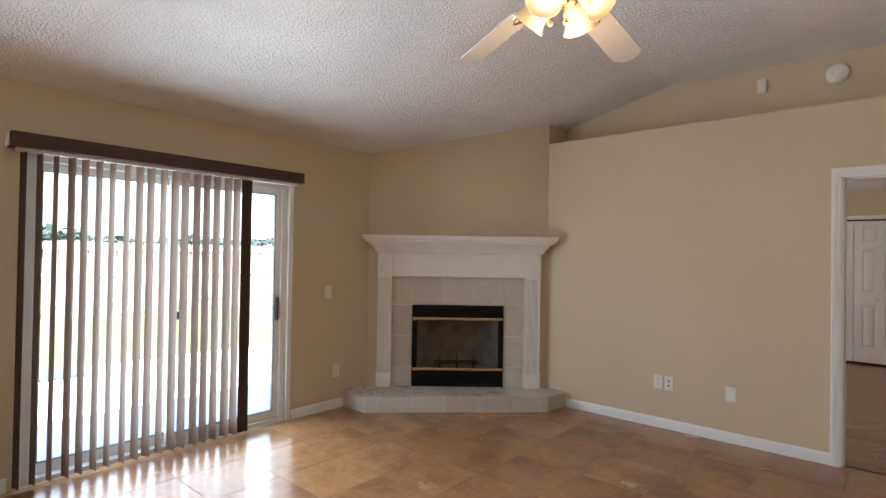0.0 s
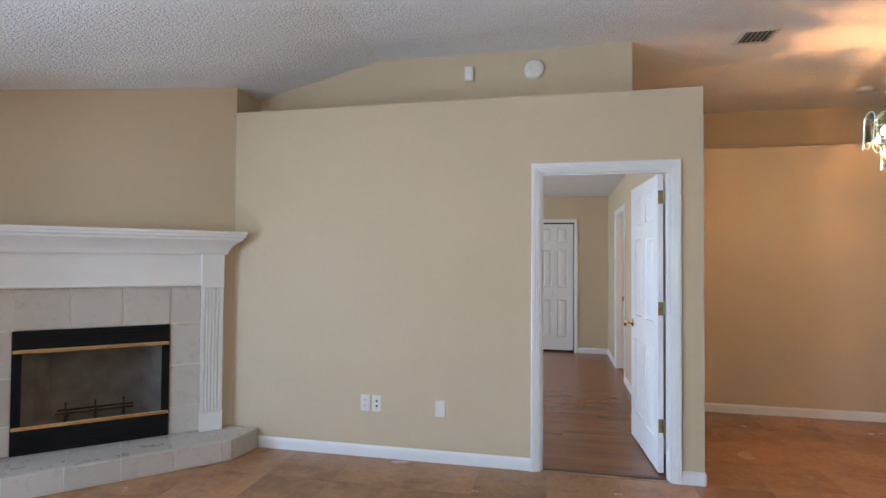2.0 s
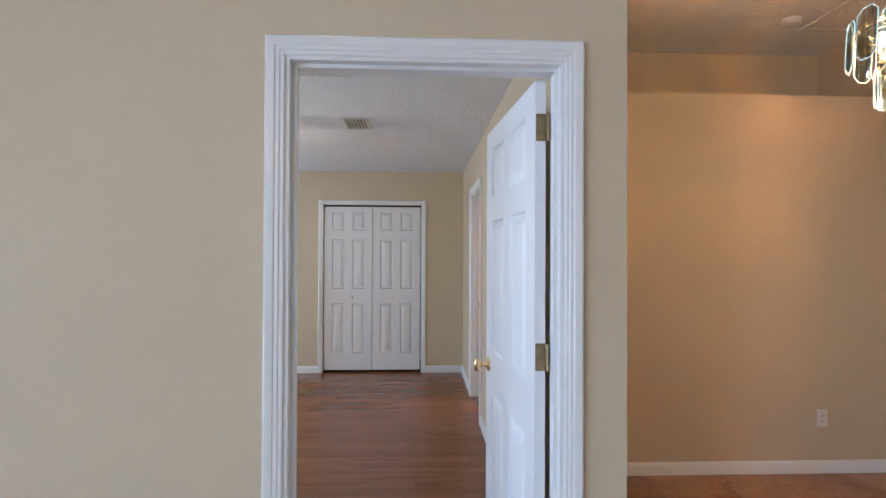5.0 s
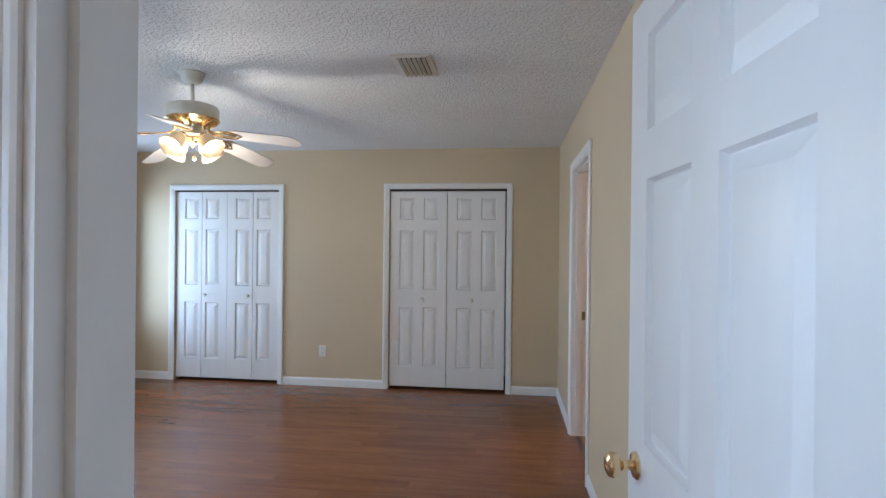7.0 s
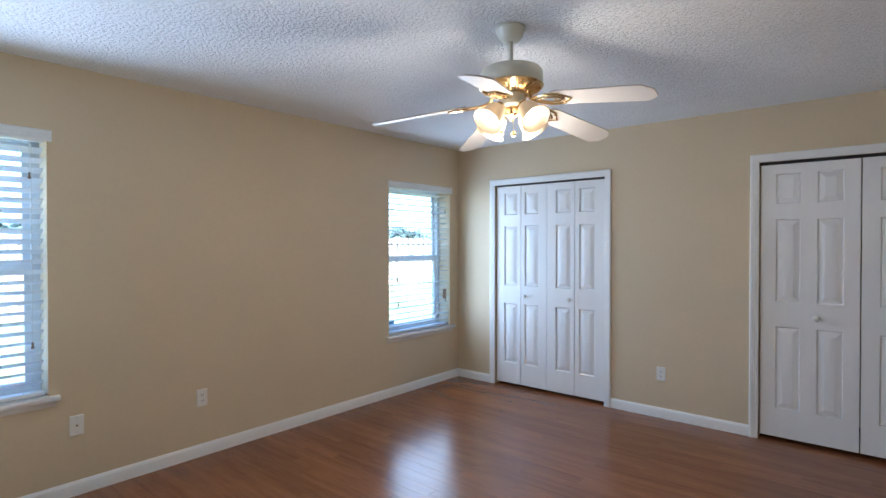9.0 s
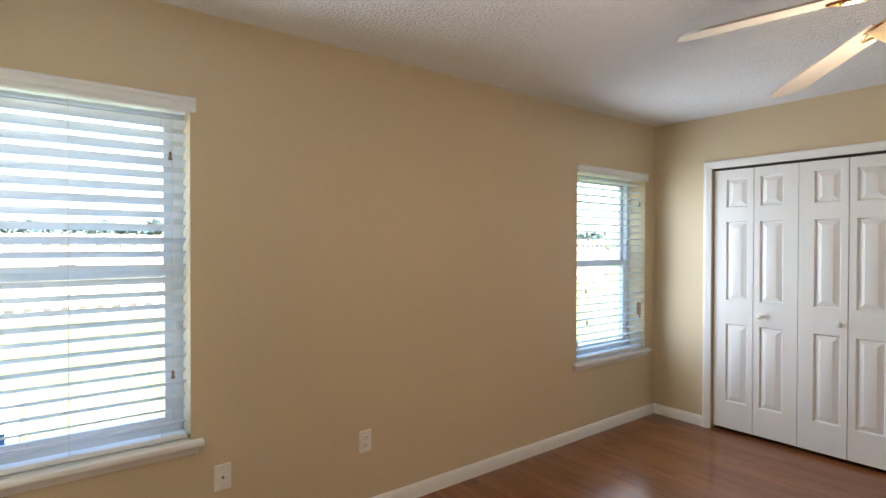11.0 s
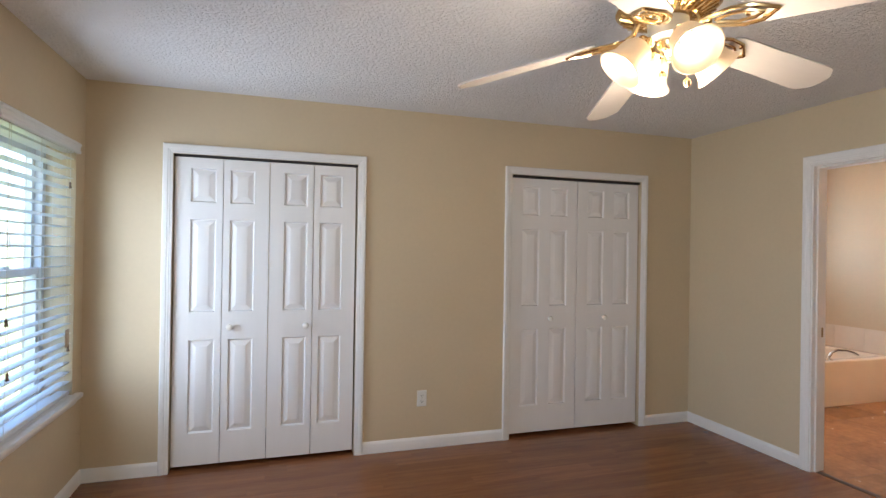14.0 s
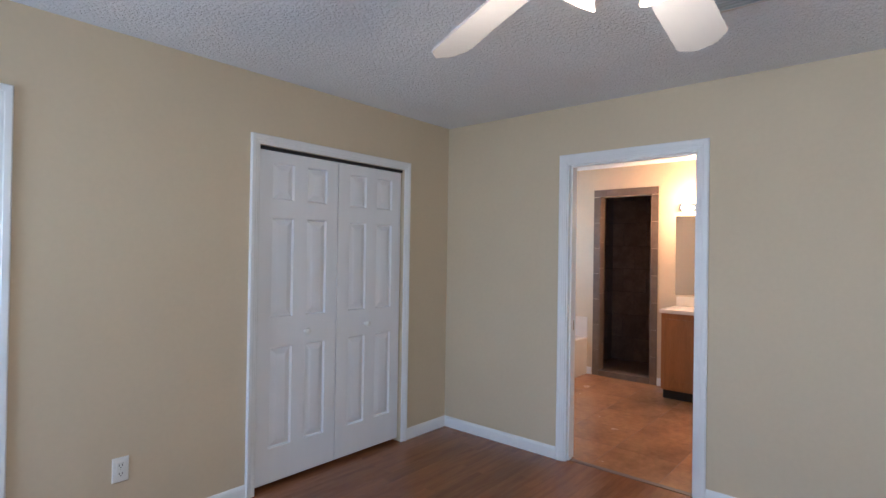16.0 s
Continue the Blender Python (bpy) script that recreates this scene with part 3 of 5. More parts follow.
slider = thing("sliding_door", Matrix.Identity(4), "white aluminium sliding glass door to the patio", "sliding door")
y0, y1, zt = SLIDE
f = 0.045
fx0, fx1 = XL - 0.14, XL - 0.02
bm = solid_cells([fx0, fx1], [y0, y0 + f, y1 - f, y1], [0.0, 0.03, zt - f, zt], lambda x, y, z: not (y0 + f < y < y1 - f and 0.03 < z < zt - f))
part("frame", bm, M_WHITEALU, slider, smooth=0)
ym = (y0 + y1) / 2 - 0.02
for nm, a, b, px in (("fixed_panel", y0 + f, ym + 0.03, XL - 0.105), ("moving_panel", ym - 0.03, y1 - f, XL - 0.06)):
    s = 0.05
    bm = solid_cells([px - 0.016, px + 0.016], [a, a + s, b - s, b], [0.032, 0.10, zt - f - s - 0.002, zt - f - 0.002],
                     lambda x, y, z, a=a, b=b: not (a + s < y < b - s and 0.10 < z < zt - f - s - 0.002))
    pnl = part(nm, bm, M_WHITEALU, slider, smooth=0)
    g = part("glass", boxed((px - 0.003, a + s, 0.10), (px + 0.003, b - s, zt - f - s - 0.002)), M_GLASS, pnl, smooth=0)
    g.visible_shadow = False
    t_ = 0.006
    bm = solid_cells([px - 0.008, px + 0.0175], [a + s - 0.001, a + s + t_, b - s - t_, b - s + 0.001], [0.099, 0.10 + t_, zt - f - s - t_, zt - f - s - 0.001],
                     lambda x, y, z, a=a, b=b: not (a + s + t_ < y < b - s - t_ and 0.10 + t_ < z < zt - f - s - t_))
    part("gasket", bm, M_DARKALU, pnl, smooth=0)
bm = boxed((XL - 0.044, y1 - f - 0.040, 0.86), (XL - 0.022, y1 - f - 0.014, 1.06), 0.006)
part("handle", bm, M_DARKALU, slider, "dark pull handle with a latch")
part("latch", boxed((XL - 0.072, ym + 0.03, 0.93), (XL - 0.04, ym + 0.045, 0.99), 0.003), M_DARKALU, slider)
# painted return and interior casing of the sliding door
bm = bmesh.new()
for a, b, c, d in ((y0 - 0.03, y0 - 0.001, 0, zt + 0.03), (y1 + 0.001, y1 + 0.045, 0, zt + 0.03), (y0 - 0.001, y1 + 0.001, zt + 0.001, zt + 0.03)):
    box(bm, (XL + 0.001, a, c), (XL + 0.014, b, d), 0.002)
tagged(part("trim", bm, M_TRIM), "white trim round the sliding door", "door casing", kind="structure")

blind = thing("vertical_blind", Matrix.Identity(4), "tan vertical blind with dark end vanes, half open", "vertical blind")
bm = boxed((XL + 0.015, 0.40, 2.025), (XL + 0.135, 2.355, 2.112), 0.003)
part("valance", bm, M_VALANCE, blind, "dark brown fabric valance")
part("headrail", boxed((XL + 0.05, 0.43, 2.005), (XL + 0.09, 2.32, 2.026), 0.002), M_WHITEALU, blind)
part("end_bracket", boxed((XL + 0.001, 0.394, 2.03), (XL + 0.10, 0.3985, 2.105), 0.001), M_WHITEALU, blind)


def vane_bm(w, h, turn):
    bm = bmesh.new()
    n = 6
    pts = [((i / n - 0.5) * w, 0.010 * (1 - (2 * i / n - 1) ** 2)) for i in range(n + 1)]
    q = Matrix.Rotation(radians(turn), 4, "Z")
    ring = []
    for z in (0.0, h):
        ring.append([bm.verts.new(q @ Vector((x, y, z))) for x, y in pts] + [bm.verts.new(q @ Vector((x, y - 0.0012, z))) for x, y in reversed(pts)])
    k = len(ring[0])
    for i in range(k):
        bm.faces.new((ring[0][i], ring[0][(i + 1) % k], ring[1][(i + 1) % k], ring[1][i]))
    bm.faces.new(ring[0][::-1])
    bm.faces.new(ring[1])
    return bm


rng = random.Random(4)
NV = 19
for i in range(NV):
    end = i in (0, NV - 1)
    turn = ((14, 88)[i > 0] if end else 9) + rng.uniform(-5, 5)
    yv = 0.475 + (1.87 - 0.475) * i / (NV - 1) + rng.uniform(-0.006, 0.006)
    v = part("vane", vane_bm(0.089, 1.985, turn), M_VALANCE if end else M_VANE, blind, "dark brown end vane" if end else "")
    v.location = (XL + 0.07, yv, 0.022)

# ---------------------------------------------------------------- fireplace
M_MANTEL = mat("white_painted_mantel", (0.80, 0.79, 0.76), 0.35, spots=0.03, scale=6, bump=0.05, bump_scale=90)
M_GREYTILE = mat("grey_beige_ceramic_tile", (0.60, 0.56, 0.50), 0.30, second=(0.55, 0.51, 0.45), scale=5, spots=0.05, grain=0.04, grain_scale=70, per_object=0.07, gloss_var=0.05)
M_LIGHTGROUT = mat("pale_grout", (0.76, 0.73, 0.67), 0.9, spots=0.06, scale=20)
M_BLACK = mat("black_enamel", (0.005, 0.005, 0.005), 0.6, spots=0.2, scale=30)
M_BLACK.node_tree.nodes["Principled BSDF"].inputs["Specular IOR Level"].default_value = 0.2
M_SOOT = mat("sooty_firebrick", (0.34, 0.33, 0.31), 0.85, spots=0.35, scale=8, bump=0.2, bump_scale=50)
M_FIREGLASS = pane_mat("smoked_fire_glass", (0.8, 0.8, 0.8), 0.05)
diag = Matrix(((DU.x, DN.x, 0, DA.x), (DU.y, DN.y, 0, DA.y), (0, 0, 1, 0), (0, 0, 0, 1)))   # local x along the wall, y out, z up

hearth_h = 0.145
corners = [(XL, 2.905), (-3.40, 2.905), (-2.20, 4.09), (-2.165, YF), (DB.x, YF), (DA.x, DA.y)]
hearth = thing("fireplace_hearth", Matrix.Identity(4), "raised grey tiled fireplace hearth with a chamfered front", "hearth")


def poly_slab(bm, pts, z0, z1):
    lo = [bm.verts.new((*p, z0)) for p in pts]
    hi = [bm.verts.new((*p, z1)) for p in pts]
    for i in range(len(pts)):
        bm.faces.new((lo[i], lo[(i + 1) % len(pts)], hi[(i + 1) % len(pts)], hi[i]))
    bm.faces.new(lo[::-1])
    bm.faces.new(hi)
    return bm


part("core", poly_slab(bmesh.new(), corners, 0.0, hearth_h - 0.006), M_LIGHTGROUT, hearth, smooth=0)


def face_tiles(p, q, cuts, z0, z1, parent):
    """Upright tiles on the face from p to q, cut at the given lengths."""
    d = Vector((q[0] - p[0], q[1] - p[1]))
    L_ = d.length
    d.normalize()
    nrm = Vector((d.y, -d.x))
    m = Matrix(((d.x, nrm.x, 0, p[0]), (d.y, nrm.y, 0, p[1]), (0, 0, 1, 0), (0, 0, 0, 1)))
    for a, b in zip(cuts, cuts[1:]):
        bm = boxed((a + 0.003, -0.004, z0 + 0.004), (min(b, L_) - 0.003, 0.006, z1 - 0.002), 0.002, m)
        part("tile", bm, M_GREYTILE, parent, smooth=20)


front_len = (Vector(corners[2]) - Vector(corners[1])).length
face_tiles(corners[0], corners[1], [0.0, 0.315], 0.0, hearth_h, hearth)
fc = [0.0, 0.135] + [0.135 + 0.297 * k for k in range(1, 6) if 0.135 + 0.297 * k < front_len - 0.06] + [front_len]
face_tiles(corners[1], corners[2], fc, 0.0, hearth_h, hearth)
face_tiles(corners[2], corners[3], [0.0, 0.29], 0.0, hearth_h, hearth)


def clip_poly(poly, a, b):
    """Keeps the part of poly left of the line a to b."""
    out = []
    side = lambda p: (b[0] - a[0]) * (p[1] - a[1]) - (b[1] - a[1]) * (p[0] - a[0])
    for i, p in enumerate(poly):
        q = poly[(i + 1) % len(poly)]
        sp, sq = side(p), side(q)
        if sp >= 0:
            out.append(p)
        if (sp > 0 > sq) or (sp < 0 < sq):
            t = sp / (sp - sq)
            out.append((p[0] + t * (q[0] - p[0]), p[1] + t * (q[1] - p[1])))
    return out


def shrink(poly, g):
    n = len(poly)
    out = list(poly)
    for i in range(n):
        p, q = poly[i], poly[(i + 1) % n]
        d = Vector((q[0] - p[0], q[1] - p[1])).normalized()
        o = Vector((-d.y, d.x)) * g
        out = clip_poly(out, (p[0] + o.x, p[1] + o.y), (q[0] + o.x, q[1] + o.y))
    return out


fr = Vector((corners[2][0] - corners[1][0], corners[2][1] - corners[1][1])).normalized()
fn = Vector((-fr.y, fr.x))
c1 = Vector(corners[1])
for u0, u1 in zip([-1.0, 0.135, 0.432, 0.729, 1.026, 1.323, 1.62], [0.135, 0.432, 0.729, 1.026, 1.323, 1.62, 3.0]):
    for v0, v1 in ((-0.5, 0.30), (0.30, 2.0)):
        quad = [tuple(c1 + fr * u + fn * v) for u, v in ((u0, v0), (u1, v0), (u1, v1), (u0, v1))]
        pl = list(corners)
        for i in range(4):
            pl = clip_poly(pl, quad[i], quad[(i + 1) % 4])
            if len(pl) < 3:
                break
        if len(pl) >= 3:
            pl = shrink(pl, 0.003)
        if len(pl) >= 3:
            part("tile", poly_slab(bmesh.new(), pl, hearth_h - 0.008, hearth_h), M_GREYTILE, hearth, smooth=0)

surround = thing("fireplace_surround", diag.copy(), "grey-beige square tile surround of the fireplace", "tile surround")
FB0, FB1, FZ0, FZ1 = 0.442, 1.342, hearth_h + 0.002, 0.945
SU0, SU1, SZ1 = 0.236, 1.545, 1.225
bm = solid_cells([SU0, FB0 + 0.01, FB1 - 0.01, SU1], [0.0005, 0.006], [hearth_h, FZ1 - 0.01, SZ1], lambda x, y, z: not (FB0 + 0.01 < x < FB1 - 0.01 and z < FZ1 - 0.01))
part("grout_bed", bm, M_LIGHTGROUT, surround, smooth=0)
g = 0.004
top_cuts = [SU0, FB0, 0.742, 1.046, FB1, SU1]
for a, b in zip(top_cuts, top_cuts[1:]):
    part("tile", boxed((a + g, 0.004, FZ1 + g), (b - g, 0.013, SZ1 + 0.05), 0.0015), M_GREYTILE, surround, smooth=20)
for a, b in ((SU0, FB0), (FB1, SU1)):
    zc = [hearth_h, 0.337, 0.641, FZ1]
    for z0_, z1_ in zip(zc, zc[1:]):
        part("tile", boxed((a + g, 0.004, z0_ + g), (b - g, 0.013, z1_ - g), 0.0015), M_GREYTILE, surround, smooth=20)

insert = thing("fireplace_insert", diag.copy(), "black metal fireplace insert with brass bars and glass", "fireplace")
fz = lambda a: hearth_h + 0.002 + a
bm = solid_cells([FB0, FB0 + 0.05, FB1 - 0.05, FB1], [0.002, 0.024], [FZ0, 0.305, 0.822, FZ1], lambda x, y, z: not (FB0 + 0.05 < x < FB1 - 0.05 and 0.305 < z < 0.822))
part("face_frame", bm, M_BLACK, insert, smooth=0)
for z in (0.318, 0.812):
    bm = boxed((FB0 + 0.004, 0.022, z - 0.014), (FB1 - 0.004, 0.034, z + 0.012), 0.003)
    part("brass_bar", bm, M_BRASS, insert, "polished brass trim bar")
for z in (0.20, 0.225, 0.25, 0.875, 0.90):
    part("louver", boxed((FB0 + 0.03, 0.023, z), (FB1 - 0.03, 0.028, z + 0.013), 0.002), M_BLACK, insert)
gl = part("glass", boxed((FB0 + 0.05, 0.010, 0.305), (FB1 - 0.05, 0.014, 0.822)), M_FIREGLASS, insert, "smoked fireplace glass", smooth=0)
bm = bmesh.new()
b0, b1, b2, b3 = FB0 + 0.05, FB1 - 0.05, FB0 + 0.17, FB1 - 0.17
back = 0.001
vs = [bm.verts.new(p) for p in ((b0, back, 0.29), (b1, back, 0.29), (b3, -0.34, 0.29), (b2, -0.34, 0.29), (b0, back, 0.83), (b1, back, 0.83), (b3, -0.34, 0.80), (b2, -0.34, 0.80))]
for fidx in ((0, 1, 2, 3), (4, 5, 6, 7), (1, 2, 6, 5), (2, 3, 7, 6), (3, 0, 4, 7)):
    bm.faces.new([vs[i] for i in fidx])
part("firebox", bm, M_SOOT, insert, "sooty firebrick firebox", smooth=0)
bm = bmesh.new()
for k in range(3):
    xk = 0.72 + k * 0.17
    tube(bm, [(xk, -0.10, 0.43), (xk, -0.10, 0.345), (xk, -0.24, 0.345), (xk, -0.24, 0.30)], 0.008, 6)
    tube(bm, [(xk, -0.10, 0.345), (xk, -0.08, 0.30)], 0.008, 6)
for yy in (-0.12, -0.22):
    tube(bm, [(0.66, yy, 0.35), (1.12, yy, 0.35)], 0.008, 6)
part("grate", bm, M_BLACK, insert, "black iron log grate")

mantel = thing("fireplace_mantel", diag.copy(), "white painted wooden mantel with fluted pilasters", "mantel")
CROWN = [(0.02, 1.455), (0.075, 1.455), (0.082, 1.463), (0.088, 1.480), (0.100, 1.502), (0.120, 1.525), (0.146, 1.546), (0.172, 1.560), (0.178, 1.575), (0.192, 1.585),
         (0.192, 1.600), (0.20, 1.604), (0.20, 1.624), (0.02, 1.624)]
# crown and shelf wrap round the ends with mitres
U0, U1 = 0.088, 1.712
bm = bmesh.new()
rings = []
for u, s in ((U0, -1), (U1, 1)):
    rings.append([bm.verts.new((u + s * max(0.0, (o - 0.075)), o, z)) for o, z in CROWN])
k = len(CROWN)
for i in range(k):
    bm.faces.new((rings[0][i], rings[0][(i + 1) % k], rings[1][(i + 1) % k], rings[1][i]))
for r_, s in ((rings[0], 1), (rings[1], -1)):
    back_ring = [bm.verts.new((v.co.x, 0.02, v.co.z)) for v in r_]
    for i in range(k):
        a, b, c, d = r_[i], r_[(i + 1) % k], back_ring[(i + 1) % k], back_ring[i]
        if (a.co - d.co).length > 1e-5 or (b.co - c.co).length > 1e-5:
            bm.faces.new((a, b, c, d))
bmesh.ops.remove_doubles(bm, verts=bm.verts, dist=1e-5)
part("crown_shelf", bm, M_MANTEL, mantel, "white crown moulding shelf", smooth=20)
part("frieze", boxed((0.236, 0.002, 1.222), (1.545, 0.048, 1.458), 0.002), M_MANTEL, mantel)
part("frieze_bead", prism(bmesh.new(), [(0.048, 1.222), (0.056, 1.225), (0.056, 1.236), (0.048, 1.240)], (0.236, 0, 0), (1.545, 0, 0), (0, 1)), M_MANTEL, mantel, smooth=0)


def pilaster(u0, u1):
    """A pilaster with five flutes, a plain block on top and a plinth."""
    bm = bmesh.new()
    w = u1 - u0
    n = 5
    pts = [(0, 0.002), (0, 0.062)]
    fw = (w - 0.036) / n
    for k in range(n):
        a = 0.018 + k * fw
        pts += [(a + fw * 0.14, 0.062)]
        for j in range(1, 6):
            t = j / 6
            pts.append((a + fw * (0.14 + 0.72 * t), 0.062 - 0.010 * math.sin(math.pi * t)))
        pts.append((a + fw * 0.86, 0.062))
    pts += [(w, 0.062), (w, 0.002)]
    rows_ = [[bm.verts.new((u0 + x, y, z)) for x, y in pts] for z in (0.275, 1.205)]
    for i in range(len(pts)):
        j = (i + 1) % len(pts)
        bm.faces.new((rows_[0][i], rows_[0][j], rows_[1][j], rows_[1][i]))
    bm.faces.new(rows_[0][::-1])
    bm.faces.new(rows_[1])
    p_ = part("pilaster", bm, M_MANTEL, mantel, "white fluted pilaster", smooth=30)
    part("plinth", boxed((u0 - 0.003, 0.002, hearth_h + 0.001), (u1 + 0.003, 0.068, 0.276), 0.002), M_MANTEL, p_)
    part("plinth_bead", prism(bmesh.new(), [(0.06, 0.272), (0.073, 0.274), (0.073, 0.284), (0.06, 0.290)], (u0 - 0.005, 0, 0), (u1 + 0.005, 0, 0), (0, 1)), M_MANTEL, p_, smooth=0)
    part("capital", boxed((u0 - 0.002, 0.002, 1.206), (u1 + 0.002, 0.072, 1.456), 0.003), M_MANTEL, p_)


pilaster(0.102, 0.236)
pilaster(1.545, 1.695)

# ---------------------------------------------------------------- plates, outlets, detectors
M_SCREW = mat("painted_screw", (0.6, 0.58, 0.52), 0.4, 0.3)


def wall_plate(name, where, rz, kind_, label, category, group=""):
    """A cover plate on a wall. Local x along the wall, -y into the room."""
    top = thing(name, Matrix.Translation(where) @ pose(0, 0, 0, 0, 0, rz), label, category, group)
    bm = bmesh.new()
    lo = [bm.verts.new((x, 0.0, z)) for x, z in ((-0.036, -0.058), (0.036, -0.058), (0.036, 0.058), (-0.036, 0.058))]
    mid = [bm.verts.new((x, -0.003, z)) for x, z in ((-0.036, -0.058), (0.036, -0.058), (0.036, 0.058), (-0.036, 0.058))]
    hi = [bm.verts.new((x, -0.006, z)) for x, z in ((-0.032, -0.054), (0.032, -0.054), (0.032, 0.054), (-0.032, 0.054))]
    for a, b in ((lo, mid), (mid, hi)):
        for i in range(4):
            bm.faces.new((a[i], a[(i + 1) % 4], b[(i + 1) % 4], b[i]))
    bm.faces.new(hi)
    part("plate", bm, M_PLASTIC, top, smooth=15)
    if kind_ == "outlet":
        for s in (-1, 1):
            r = part("receptacle", boxed((-0.017, -0.0085, s * 0.0195 - 0.0145), (0.017, -0.0055, s * 0.0195 + 0.0145), 0.003), M_PLASTIC, top)
            for x in (-0.0065, 0.0065):
                part("slot", boxed((x - 0.0014, -0.0092, s * 0.0195 - 0.002), (x + 0.0014, -0.0084, s * 0.0195 + 0.008)), M_SLOT, r, smooth=0)
            part("ground_hole", boxed((-0.0022, -0.0092, s * 0.0195 - 0.010), (0.0022, -0.0084, s * 0.0195 - 0.0055)), M_SLOT, r, smooth=0)
        screws = (0.0,)
    elif kind_ == "jack":
        for s in (-1, 1):
            part("socket", lathe(bmesh.new(), [(0.008, 0), (0.008, 0.003), (0.004, 0.004)], 14, Matrix.Translation((0, -0.005, s * 0.018)) @ pose(0, 0, 0, 90)), M_SLOT, top)
        screws = (-0.042, 0.042)
    elif kind_ == "coax":
        part("socket", lathe(bmesh.new(), [(0.0055, 0), (0.0055, 0.006), (0.004, 0.011), (0.002, 0.011)], 14, Matrix.Translation((0, -0.005, 0)) @ pose(0, 0, 0, 90)), M_OLDBRASS, top)
        screws = (-0.042, 0.042)
    elif kind_ == "switch":
        part("toggle_frame", boxed((-0.006, -0.0075, -0.013), (0.006, -0.0055, 0.013), 0.0008), M_PLASTIC, top)
        part("toggle", boxed((-0.0035, -0.017, -0.002), (0.0035, -0.006, 0.009), 0.001, pose(0, 0, 0, 12)), M_PLASTIC, top)
        screws = (-0.03, 0.03)
    else:
        screws = (-0.042, 0.042)
    for z in screws:
        part("screw", lathe(bmesh.new(), [(0.003, 0), (0.0025, 0.001)], 10, Matrix.Translation((0, -0.0058, z)) @ pose(0, 0, 0, 90)), M_SCREW, top)
    return top


wall_plate("light_switch", (XL + 0.0005, 2.72, 1.083), 90, "switch", "white toggle light switch beside the sliding door", "light switch")
wall_plate("outlet", (XL + 0.0005, 2.823, 0.347), 90, "outlet", "white duplex outlet beside the fireplace", "outlet", "wall outlets")
wall_plate("outlet", (-1.308, YF - 0.0005, 0.385), 0, "outlet", "white duplex outlet on the living room wall", "outlet", "wall outlets")
wall_plate("jack_plate", (-1.221, YF - 0.0005, 0.385), 0, "jack", "white two-hole jack plate next to an outlet", "wall plate")
wall_plate("blank_plate", (-0.753, YF - 0.0005, 0.377), 0, "blank", "plain white blank wall plate", "wall plate")
wall_plate("outlet", (3.016, YD - 0.0005, 0.364), 0, "outlet", "white outlet on the dining end wall", "outlet", "wall outlets")
wall_plate("outlet", (-1.532, YB - 0.0005, 0.362), 0, "outlet", "white duplex outlet between the closets", "outlet", "wall outlets")
wall_plate("coax_plate", (XLB + 0.0005, 5.68, 0.40), 90, "coax", "white coaxial plate below the bedroom window", "wall plate")
wall_plate("outlet", (XLB + 0.0005, 6.40, 0.395), 90, "outlet", "white duplex outlet on the outer bedroom wall", "outlet", "wall outlets")


def detector(where, rot, r, label):
    top = thing("smoke_detector", Matrix.Translation(where) @ rot, label, "smoke detector", "smoke detectors")
    part("base", lathe(bmesh.new(), [(r, 0), (r, 0.008), (r * 0.97, 0.011)], 32), M_PLASTIC, top)
    part("cover", lathe(bmesh.new(), [(r * 0.94, 0.0112), (r * 0.92, 0.024), (r * 0.80, 0.032), (r * 0.45, 0.036), (r * 0.42, 0.033), (r * 0.25, 0.034)], 32), M_PLASTIC, top)
    part("test_button", lathe(bmesh.new(), [(0.008, 0.032), (0.008, 0.038)], 14, Matrix.Translation((0.03, 0.0, 0))), M_PLASTIC, top)
    part("indicator", lathe(bmesh.new(), [(0.0025, 0.03), (0.0025, 0.0375)], 8, Matrix.Translation((-0.03, 0.012, 0))), M_SLOT, top)


detector((-0.117, 4.7215, 2.862), pose(0, 0, 0, 90), 0.075, "round white smoke detector above the ledge")
detector((2.807, 6.19, ZC - 0.0005), pose(0, 0, 0, 180), 0.065, "round white smoke detector on the dining ceiling")
chime = thing("alarm_sensor", Matrix.Translation((-0.613, 4.7215, 2.862)), "small white wall sensor above the plant ledge", "alarm sensor")
part("case", boxed((-0.033, -0.028, -0.055), (0.033, 0.0, 0.055), 0.006, segs=2), M_PLASTIC, chime)
part("lens", boxed((-0.018, -0.031, -0.030), (0.018, -0.0275, 0.005), 0.002), M_TRIM, chime)


